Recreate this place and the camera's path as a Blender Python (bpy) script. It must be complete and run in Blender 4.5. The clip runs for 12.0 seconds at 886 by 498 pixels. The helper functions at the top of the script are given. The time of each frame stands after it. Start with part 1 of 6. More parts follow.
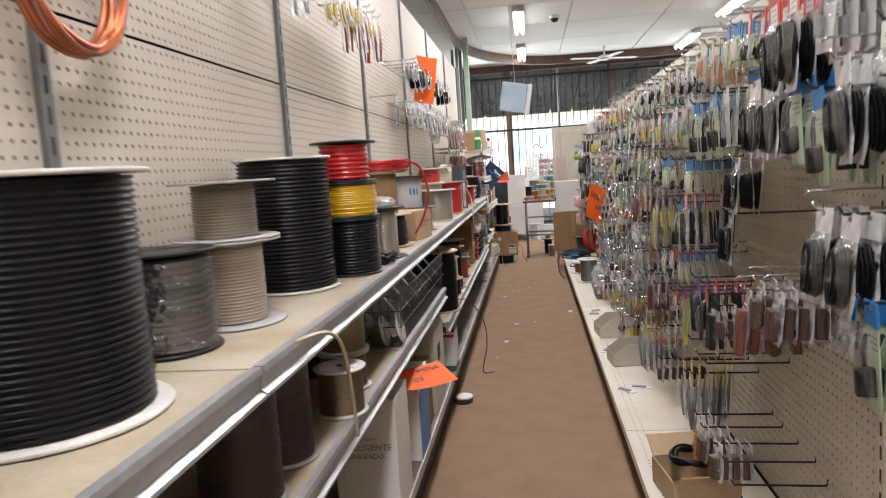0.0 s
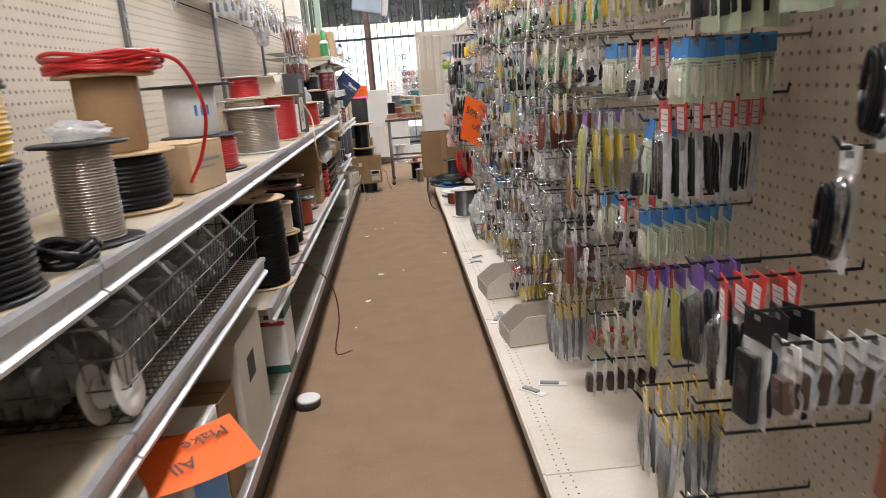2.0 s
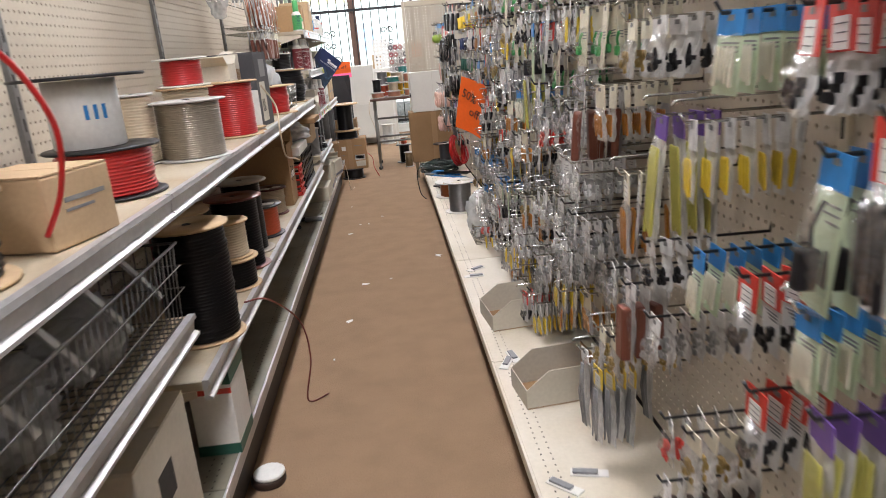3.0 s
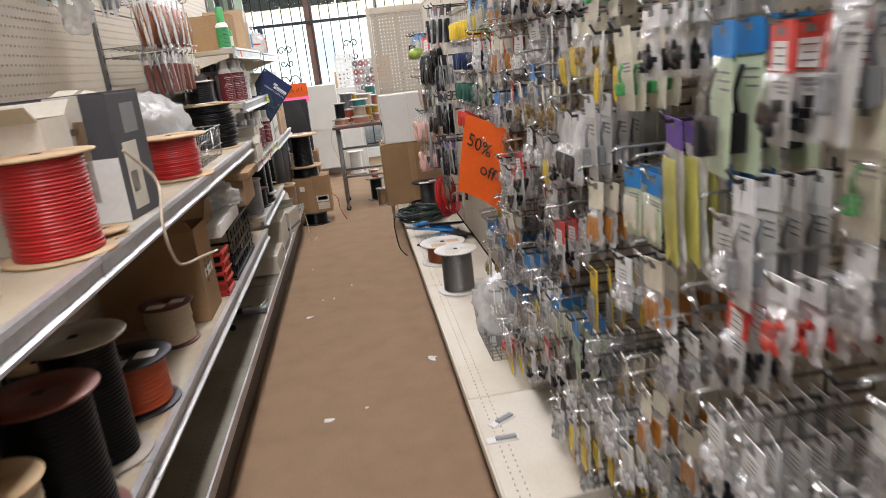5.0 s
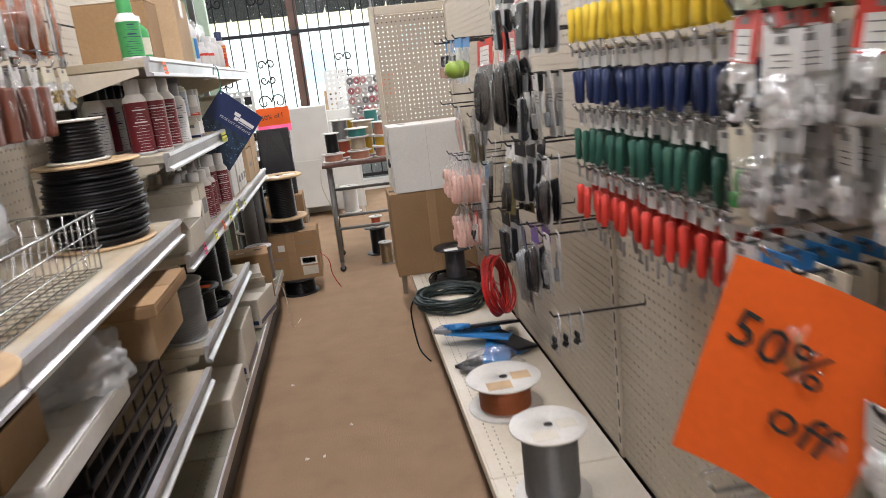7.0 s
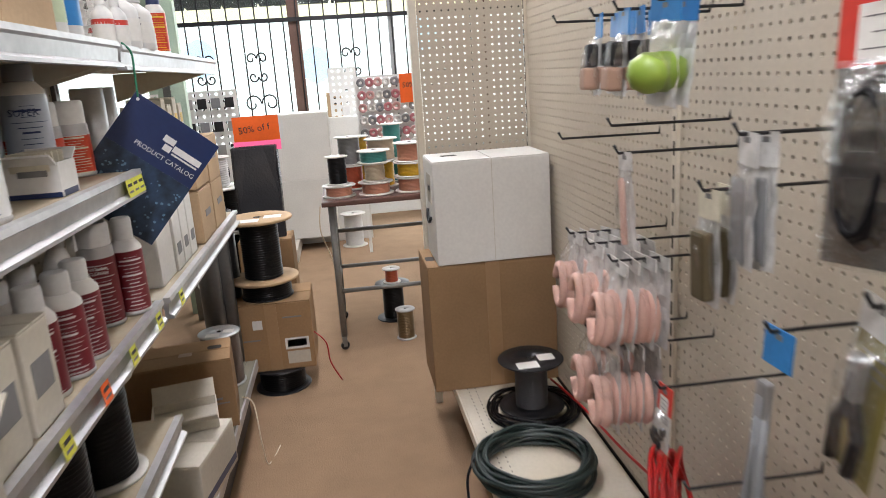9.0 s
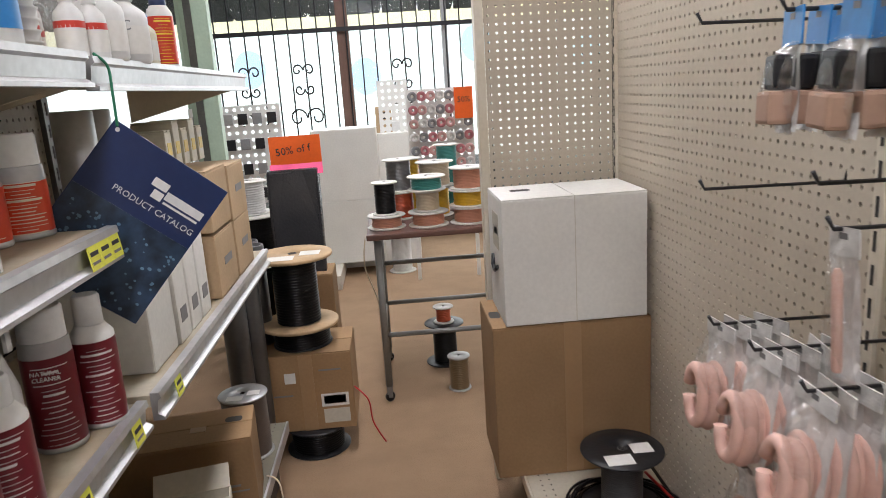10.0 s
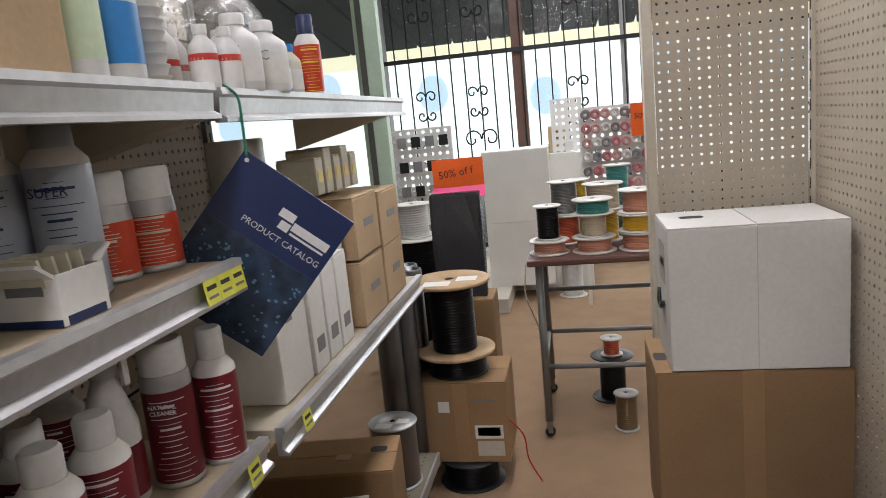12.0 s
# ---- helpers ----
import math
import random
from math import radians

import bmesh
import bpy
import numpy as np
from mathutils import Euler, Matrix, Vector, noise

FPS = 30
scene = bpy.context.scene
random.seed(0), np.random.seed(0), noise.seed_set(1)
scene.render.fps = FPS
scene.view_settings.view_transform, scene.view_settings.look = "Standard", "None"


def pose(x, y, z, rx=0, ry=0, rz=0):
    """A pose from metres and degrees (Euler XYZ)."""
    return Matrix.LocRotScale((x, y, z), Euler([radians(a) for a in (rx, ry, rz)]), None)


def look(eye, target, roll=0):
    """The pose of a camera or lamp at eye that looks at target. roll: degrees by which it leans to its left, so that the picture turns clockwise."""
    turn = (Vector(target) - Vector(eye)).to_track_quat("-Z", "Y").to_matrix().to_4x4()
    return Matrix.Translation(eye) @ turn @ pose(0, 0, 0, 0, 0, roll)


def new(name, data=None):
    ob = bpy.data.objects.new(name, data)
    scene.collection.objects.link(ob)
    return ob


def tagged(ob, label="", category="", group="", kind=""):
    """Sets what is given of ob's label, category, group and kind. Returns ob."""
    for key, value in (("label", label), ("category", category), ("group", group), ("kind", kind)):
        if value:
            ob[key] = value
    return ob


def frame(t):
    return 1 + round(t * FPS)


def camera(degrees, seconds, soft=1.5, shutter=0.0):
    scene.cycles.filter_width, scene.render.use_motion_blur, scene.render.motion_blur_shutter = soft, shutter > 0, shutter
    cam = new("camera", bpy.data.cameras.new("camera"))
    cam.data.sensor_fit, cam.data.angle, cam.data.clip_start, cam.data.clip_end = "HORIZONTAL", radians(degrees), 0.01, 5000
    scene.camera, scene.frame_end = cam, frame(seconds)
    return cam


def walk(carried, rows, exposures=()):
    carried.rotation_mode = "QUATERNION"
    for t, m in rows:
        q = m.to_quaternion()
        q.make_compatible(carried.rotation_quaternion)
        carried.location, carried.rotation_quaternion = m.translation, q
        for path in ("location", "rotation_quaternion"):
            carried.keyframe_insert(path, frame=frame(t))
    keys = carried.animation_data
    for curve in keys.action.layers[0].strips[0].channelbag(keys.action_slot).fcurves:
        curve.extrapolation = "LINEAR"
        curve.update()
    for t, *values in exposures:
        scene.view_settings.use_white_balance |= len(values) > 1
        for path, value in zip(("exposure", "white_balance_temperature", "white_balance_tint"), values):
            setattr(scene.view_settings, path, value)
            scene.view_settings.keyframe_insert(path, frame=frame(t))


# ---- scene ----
cam = camera(64.9, 12.0, soft=0.85, shutter=0.4)
PATH = [
    (0, (-0.027, 0.211, 1.236), (-0.287, 2.181, 1.008), -3.7),
    (0.5, (-0.015, 0.487, 1.202), (-0.235, 2.448, 0.876), -4.6),
    (1, (0.012, 0.751, 1.209), (-0.168, 2.701, 0.801), -4.3),
    (1.5, (-0.007, 1.04, 1.22), (0.039, 2.988, 0.766), -2.7),
    (2, (0.002, 1.299, 1.183), (0.097, 3.238, 0.703), -4.4),
    (2.5, (0.033, 1.58, 1.207), (0.142, 3.506, 0.681), -5.0),
    (3, (0.032, 1.914, 1.208), (0.146, 3.832, 0.653), -5.0),
    (3.2, (0.033, 2.042, 1.231), (0.169, 3.955, 0.663), -4.7),
    (4.8, (0.053, 3.03, 1.277), (0.244, 4.944, 0.73), -6.7),
    (5, (0.062, 3.191, 1.249), (0.256, 5.108, 0.714), -6.6),
    (5.5, (0.081, 3.557, 1.265), (0.282, 5.478, 0.746), -6.9),
    (6, (0.043, 3.923, 1.259), (0.251, 5.845, 0.746), -6.8),
    (6.5, (0.031, 4.275, 1.247), (0.25, 6.2, 0.748), -6.6),
    (6.7, (0.035, 4.444, 1.26), (0.259, 6.368, 0.761), -6.7),
    (8.3, (-0.028, 5.654, 1.294), (0.244, 7.573, 0.799), -3.7),
    (8.5, (-0.027, 5.79, 1.277), (0.237, 7.71, 0.782), -3.9),
    (9, (-0.026, 6.126, 1.287), (0.228, 8.048, 0.798), -3.8),
    (9.5, (-0.006, 6.409, 1.286), (0.198, 8.343, 0.818), -3.4),
    (10, (-0.024, 6.576, 1.308), (0.102, 8.52, 0.855), -3.7),
    (10.5, (0.001, 6.675, 1.296), (0.101, 8.627, 0.872), -3.5),
    (11, (0.001, 6.701, 1.295), (-0.134, 8.66, 0.914), -4.6),
    (11.5, (0.004, 6.701, 1.303), (-0.347, 8.638, 0.947), -5.6),
    (12, (0.047, 6.702, 1.305), (-0.334, 8.632, 0.945), -5.6),
]
walk(cam, [(t, look(eye, target, roll)) for t, eye, target, roll in PATH], [(0.0, 0.05), (2.5, 0.27), (5.0, 0.15), (6.5, 0.12), (9.5, 0.0), (11.0, -0.4), (12.0, -0.42)])

# ---- light ----
world = bpy.data.worlds.new("sky_world")
scene.world = world
world.use_nodes = True
_wn = world.node_tree
_sky = _wn.nodes.new("ShaderNodeTexSky")
_sky.sky_type, _sky.sun_disc = "NISHITA", False
_sky.sun_elevation, _sky.sun_rotation = radians(55), radians(200)
_wn.links.new(_sky.outputs[0], _wn.nodes["Background"].inputs[0])
_wn.nodes["Background"].inputs[1].default_value = 0.12
sun = new("sun", bpy.data.lights.new("sun", "SUN"))
sun.data.energy, sun.data.angle, sun.data.color = 3.0, radians(0.6), (1.0, 0.95, 0.88)
sun.matrix_world = look((0, 0, 10), (1.0, 3.0, 3.0))


def area(name, m, sx, sy, watts, color):
    ob = new(name, bpy.data.lights.new(name, "AREA"))
    ob.data.shape, ob.data.size, ob.data.size_y, ob.data.energy, ob.data.color = "RECTANGLE", sx, sy, watts, color
    ob.matrix_world = m
    return ob


CEIL = 2.98
TUBES = [(x, y) for y in (-1.9, 0.8, 3.5, 6.2, 8.9, 11.4) for x in (-0.08, 2.4)]
for tx, ty in TUBES:
    area("tube_light", pose(tx, ty, CEIL - 0.14), 0.3, 1.2, 40 if tx < 1 else 18, (0.955, 0.93, 1.0))
area("window_light", look((0.6, 12.6, 1.6), (0.6, 0, 1.3)), 4.4, 2.4, 95, (0.9, 0.96, 1.0))

# ---- materials ----


def mat(name, color, rough=0.6, metal=0.0, var=0.12, scale=6.0, fine=90.0, bump=0.15, spec=0.5, dirt=None, coat=0.0, objvar=0.0):
    """A surface with broad and fine variation, relief, and a colour of its own."""
    m = bpy.data.materials.new(name)
    m.use_nodes = True
    n, l = m.node_tree.nodes, m.node_tree.links
    b = n["Principled BSDF"]
    b.inputs["Roughness"].default_value = rough
    b.inputs["Metallic"].default_value = metal
    b.inputs["Specular IOR Level"].default_value = spec
    b.inputs["Coat Weight"].default_value = coat
    co = n.new("ShaderNodeTexCoord")
    big = n.new("ShaderNodeTexNoise")
    big.inputs["Scale"].default_value, big.inputs["Detail"].default_value = scale, 5
    small = n.new("ShaderNodeTexNoise")
    small.inputs["Scale"].default_value, small.inputs["Detail"].default_value = fine, 3
    for t in (big, small):
        l.new(co.outputs["Object"], t.inputs["Vector"])
    ramp = n.new("ShaderNodeValToRGB")
    c = Vector(color[:3])
    d = Vector(dirt) if dirt else c * (1 - 2.2 * var)
    ramp.color_ramp.elements[0].position, ramp.color_ramp.elements[1].position = 0.3, 0.62
    ramp.color_ramp.elements[0].color = (*d, 1)
    ramp.color_ramp.elements[1].color = (*[min(1, v) for v in c], 1)
    l.new(big.outputs["Fac"], ramp.inputs[0])
    mix = n.new("ShaderNodeMix")
    mix.data_type, mix.blend_type = "RGBA", "MULTIPLY"
    mix.inputs["Factor"].default_value = min(1.0, 1.5 * var + 0.1)
    l.new(ramp.outputs[0], mix.inputs["A"])
    l.new(small.outputs["Fac"], mix.inputs["B"])
    bright = n.new("ShaderNodeHueSaturation")
    bright.inputs["Value"].default_value = 1.0 + 0.35 * (1.5 * var + 0.1)
    l.new(mix.outputs["Result"], bright.inputs["Color"])
    if objvar:
        info = n.new("ShaderNodeObjectInfo")
        rng = n.new("ShaderNodeMapRange")
        rng.inputs["To Min"].default_value, rng.inputs["To Max"].default_value = 1 - objvar, 1 + objvar
        l.new(info.outputs["Random"], rng.inputs["Value"])
        l.new(rng.outputs[0], bright.inputs["Value"])
    l.new(bright.outputs[0], b.inputs["Base Color"])
    if bump:
        bp = n.new("ShaderNodeBump")
        bp.inputs["Strength"].default_value, bp.inputs["Distance"].default_value = bump, 0.003
        l.new(small.outputs["Fac"], bp.inputs["Height"])
        l.new(bp.outputs[0], b.inputs["Normal"])
    return m


def clear(name, tint=(1, 1, 1), gloss=0.32, rough=0.14, milk=0.0):
    """Thin clear plastic film: mostly see-through with a wrinkled gloss."""
    m = bpy.data.materials.new(name)
    m.use_nodes = True
    n, l = m.node_tree.nodes, m.node_tree.links
    tr, gl, mx = n.new("ShaderNodeBsdfTransparent"), n.new("ShaderNodeBsdfGlossy"), n.new("ShaderNodeMixShader")
    tr.inputs[0].default_value = (*tint, 1)
    gl.inputs["Roughness"].default_value = rough
    noi, bp = n.new("ShaderNodeTexNoise"), n.new("ShaderNodeBump")
    co = n.new("ShaderNodeTexCoord")
    l.new(co.outputs["Object"], noi.inputs["Vector"])
    noi.inputs["Scale"].default_value, noi.inputs["Detail"].default_value = 28, 3
    bp.inputs["Strength"].default_value, bp.inputs["Distance"].default_value = 0.9, 0.02
    l.new(noi.outputs["Fac"], bp.inputs["Height"])
    l.new(bp.outputs[0], gl.inputs["Normal"])
    mx.inputs[0].default_value = gloss
    l.new(tr.outputs[0], mx.inputs[1])
    l.new(gl.outputs[0], mx.inputs[2])
    out = mx
    if milk:
        df, tl, both, out = n.new("ShaderNodeBsdfDiffuse"), n.new("ShaderNodeBsdfTranslucent"), n.new("ShaderNodeMixShader"), n.new("ShaderNodeMixShader")
        for k in (df, tl):
            k.inputs["Color"].default_value = (0.85, 0.86, 0.86, 1)
            l.new(bp.outputs[0], k.inputs["Normal"])
        l.new(df.outputs[0], both.inputs[1])
        l.new(tl.outputs[0], both.inputs[2])
        out.inputs[0].default_value = milk
        l.new(mx.outputs[0], out.inputs[1])
        l.new(both.outputs[0], out.inputs[2])
    l.new(out.outputs[0], n["Material Output"].inputs[0])
    return m


def glow(name, color, strength):
    m = bpy.data.materials.new(name)
    m.use_nodes = True
    n, l = m.node_tree.nodes, m.node_tree.links
    e = n.new("ShaderNodeEmission")
    e.inputs[0].default_value, e.inputs[1].default_value = (*color, 1), strength
    l.new(e.outputs[0], n["Material Output"].inputs[0])
    return m


M_CARPET = mat("carpet", (0.30, 0.20, 0.125), 0.95, var=0.06, scale=7, fine=180, bump=0.8, spec=0.1)
M_CREAM = mat("cream_enamel", (0.65, 0.60, 0.50), 0.5, var=0.05, scale=3, dirt=(0.55, 0.48, 0.36), bump=0.04)
M_PEG = mat("peg_panel", (0.54, 0.485, 0.39), 0.6, var=0.05, scale=2, dirt=(0.48, 0.42, 0.33), bump=0.1)
# near-black that stands for the shade inside holes, slots and hubs
M_DARK = mat("hole_shade", (0.05, 0.045, 0.04), 0.9, var=0.1)
M_ALU = mat("brushed_aluminium", (0.58, 0.58, 0.58), 0.45, 0.75, var=0.12, scale=4, fine=60, bump=0.05)
M_SHELFTOP = mat("worn_shelf", (0.47, 0.42, 0.32), 0.6, var=0.10, scale=5, dirt=(0.36, 0.27, 0.16), bump=0.08)
M_BASE = mat("olive_base_enamel", (0.23, 0.22, 0.17), 0.55, var=0.1, scale=4, dirt=(0.15, 0.13, 0.09), bump=0.08)
M_STEEL = mat("upright_steel", (0.22, 0.22, 0.21), 0.45, 0.5, var=0.15)
M_CHROME = mat("chrome_wire", (0.55, 0.55, 0.54), 0.25, 0.95, var=0.1, bump=0)
M_BLKHOOK = mat("black_hook", (0.03, 0.03, 0.032), 0.4, 0.3, var=0.1, bump=0)
M_WHITE = mat("white_paint", (0.78, 0.78, 0.75), 0.6, var=0.05, scale=2)
M_TILE = mat("ceiling_white", (0.80, 0.83, 0.82), 0.8, var=0.04, scale=1, fine=150, bump=0.3)
M_WALL = mat("plaster", (0.62, 0.58, 0.50), 0.8, var=0.08, scale=1.5)
M_BROWN = mat("brown_trim", (0.13, 0.065, 0.045), 0.5, var=0.15)
M_CARD = mat("corrugated_card", (0.35, 0.22, 0.115), 0.85, var=0.08, scale=4, fine=120, bump=0.15, spec=0.2, objvar=0.12)
M_CARD2 = mat("kraft_card_pale", (0.50, 0.36, 0.22), 0.85, var=0.08, scale=4, fine=120, bump=0.15, spec=0.2)
M_WCARD = mat("white_card", (0.74, 0.73, 0.69), 0.7, var=0.05, scale=3, bump=0.06)
M_GCARD = mat("greige_card", (0.56, 0.52, 0.43), 0.75, var=0.07, scale=3, bump=0.06)
M_TAPE = mat("brown_tape", (0.36, 0.22, 0.11), 0.3, var=0.06)
M_INK = mat("black_ink", (0.03, 0.03, 0.03), 0.6, var=0.05, bump=0)
M_GREYINK = mat("grey_ink", (0.2, 0.2, 0.2), 0.6, var=0.05, bump=0)
M_ORANGE = mat("orange_paper", (0.95, 0.15, 0.015), 0.7, var=0.04, scale=8, bump=0.05)
M_PINK = mat("pink_paper", (0.95, 0.12, 0.30), 0.7, var=0.03)
M_YELTAG = mat("yellow_tag", (0.80, 0.80, 0.10), 0.6, var=0.03)
M_PLY = mat("plywood", (0.52, 0.36, 0.20), 0.7, var=0.14, scale=9, fine=50)
M_PLASTIC = clear("clear_film", gloss=0.22, milk=0.04)
M_BAG = clear("cloudy_film", (0.97, 0.98, 0.98), 0.2, 0.2, milk=0.32)
COL = {}


def plastic(name, c, rough=0.35, **k):
    if name not in COL:
        COL[name] = mat(name, c, rough, var=k.pop("var", 0.08), bump=k.pop("bump", 0.05), **k)
    return COL[name]


BLACK = plastic("black_insulation", (0.004, 0.004, 0.005), 0.33, spec=0.22)
BLACKP = plastic("black_plastic", (0.012, 0.012, 0.014), 0.4, spec=0.35)
REDW = plastic("red_insulation", (0.50, 0.015, 0.015), 0.33)
YELW = plastic("yellow_insulation", (0.72, 0.43, 0.02), 0.35)
TANW = plastic("tan_wire", (0.46, 0.38, 0.29), 0.4)
GREYW = plastic("grey_wire", (0.22, 0.22, 0.22), 0.35, metal=0.6)
BRONZ = plastic("bronze_wire", (0.26, 0.19, 0.11), 0.3, metal=0.7)
BROWNW = plastic("dark_brown_wire", (0.045, 0.028, 0.022), 0.4)
ORANGEW = plastic("orange_red_wire", (0.55, 0.09, 0.03), 0.35)
CREAMW = plastic("cream_wire", (0.60, 0.50, 0.36), 0.45)
PINKW = plastic("salmon_wire", (0.62, 0.28, 0.18), 0.45)
TEALW = plastic("teal_wire", (0.05, 0.28, 0.26), 0.45)
BLUEW = plastic("blue_print", (0.03, 0.22, 0.55), 0.4)
GREENP = plastic("green_print", (0.06, 0.35, 0.10), 0.4)
REDP = plastic("red_print", (0.62, 0.05, 0.035), 0.4)
YELP = plastic("yellow_print", (0.80, 0.58, 0.05), 0.4)
PURP = plastic("purple_print", (0.16, 0.08, 0.35), 0.4)
WHITEP = plastic("white_plastic", (0.72, 0.72, 0.70), 0.4)
CREAMP = plastic("cream_print", (0.70, 0.66, 0.52), 0.6)
PALEGRN = plastic("pale_green_print", (0.55, 0.66, 0.45), 0.6)
GREYP = plastic("grey_plastic", (0.24, 0.25, 0.26), 0.4)
AMBER = plastic("amber_stick", (0.50, 0.20, 0.03), 0.3)
BRASS = plastic("brass_parts", (0.45, 0.32, 0.12), 0.35, metal=0.7)
SILVER = plastic("tinned_parts", (0.42, 0.42, 0.42), 0.35, metal=0.7)
FLESH = plastic("pink_foam_tube", (0.72, 0.46, 0.38), 0.6)
MAROON = plastic("maroon_label", (0.16, 0.012, 0.02), 0.35)
CANGREY = plastic("pale_blue_grey_can", (0.42, 0.46, 0.52), 0.3)
NAVY = plastic("navy_print", (0.015, 0.03, 0.10), 0.3)
SLATE = plastic("slate_print", (0.03, 0.06, 0.11), 0.35, var=0.3, scale=30)
COPPER = plastic("copper_tube", (0.50, 0.16, 0.07), 0.35, metal=0.7)
MINT = plastic("mint_frame", (0.40, 0.52, 0.40), 0.5)
DKGREEN = plastic("dark_green_cord", (0.02, 0.10, 0.07), 0.5)

# ---- mesh helpers ----


def box(bm, x0, x1, y0, y1, z0, z1, bevel=0.0, mi=0):
    vs = [bm.verts.new((x, y, z)) for z in (z0, z1) for y in (y0, y1) for x in (x0, x1)]
    fs = [bm.faces.new([vs[i] for i in q]) for q in ((0, 2, 3, 1), (4, 5, 7, 6), (0, 1, 5, 4), (2, 6, 7, 3), (0, 4, 6, 2), (1, 3, 7, 5))]
    for f in fs:
        f.material_index = mi
    if bevel:
        es = {e for f in fs for e in f.edges}
        r = bmesh.ops.bevel(bm, geom=list(es), offset=bevel, segments=2, affect="EDGES", profile=0.6)
        for f in r["faces"]:
            f.material_index = mi
    return bm


def lathe(bm, prof, seg=28, cx=0.0, cy=0.0, mi=0, close=True):
    rings = []
    for r, z in prof:
        rings.append([bm.verts.new((cx + r * math.cos(2 * math.pi * i / seg), cy + r * math.sin(2 * math.pi * i / seg), z)) for i in range(seg)])
    for a, b in zip(rings, rings[1:]):
        for i in range(seg):
            f = bm.faces.new((a[i], a[(i + 1) % seg], b[(i + 1) % seg], b[i]))
            f.smooth, f.material_index = True, mi
    if close:
        for ring in (rings[0][::-1], rings[-1]):
            bm.faces.new([bm.verts.new(v.co) for v in ring]).material_index = mi
    return bm


def tube(bm, pts, r, seg=6, mi=0):
    """A round rod swept along points."""
    pts = [Vector(p) for p in pts]
    rings = []
    for i, p in enumerate(pts):
        d = (pts[min(i + 1, len(pts) - 1)] - pts[max(i - 1, 0)]).normalized()
        u = d.cross(Vector((0.13, 0.21, 0.97)))
        u = u.normalized() if u.length > 1e-4 else d.orthogonal().normalized()
        v = d.cross(u)
        rings.append([bm.verts.new(p + r * (math.cos(2 * math.pi * k / seg) * u + math.sin(2 * math.pi * k / seg) * v)) for k in range(seg)])
    for a, b in zip(rings, rings[1:]):
        for k in range(seg):
            f = bm.faces.new((a[k], a[(k + 1) % seg], b[(k + 1) % seg], b[k]))
            f.smooth, f.material_index = True, mi
    bm.faces.new(rings[0][::-1]).material_index = mi
    bm.faces.new(rings[-1]).material_index = mi
    return bm


def mesh(name, bm, *mats):
    bmesh.ops.recalc_face_normals(bm, faces=bm.faces)
    me = bpy.data.meshes.new(name)
    bm.to_mesh(me)
    bm.free()
    for m in mats:
        me.materials.append(m)
    return me


def part(name, bm, material, parent, label="", at=None):
    """One mesh object under a thing or a part; bm may be a bmesh or ready mesh data."""
    me = bm if isinstance(bm, bpy.types.Mesh) else mesh(name, bm, *(material if isinstance(material, (list, tuple)) else (material,)))
    ob = new(name, me)
    ob.parent = parent
    if at is not None:
        ob.matrix_basis = at
    if label:
        tagged(ob, label)
    return ob


def thing(name, m, label, category, group="", data=None, kind=""):
    ob = new(name, data)
    ob.matrix_basis = m if isinstance(m, Matrix) else pose(*m)
    return tagged(ob, label, category, group, kind)


def structure(name, bm, *mats, label="", category="", m=None):
    ob = new(name, mesh(name, bm, *mats))
    if m is not None:
        ob.matrix_basis = m
    return tagged(ob, label, category, kind="structure")


def B():
    return bmesh.new()


def letters(name, body, size, material, parent, m, label="", thick=0.0004):
    """Writing in the built-in font, as a thin mesh."""
    cu = bpy.data.curves.new(name, "FONT")
    cu.body, cu.size, cu.extrude, cu.align_x, cu.align_y, cu.resolution_u = body, size, thick, "CENTER", "CENTER", 2
    tmp = bpy.data.objects.new(name, cu)
    me = bpy.data.meshes.new_from_object(tmp)
    bpy.data.objects.remove(tmp)
    me.materials.clear()
    me.materials.append(material)
    return part(name, me, material, parent, label, m)


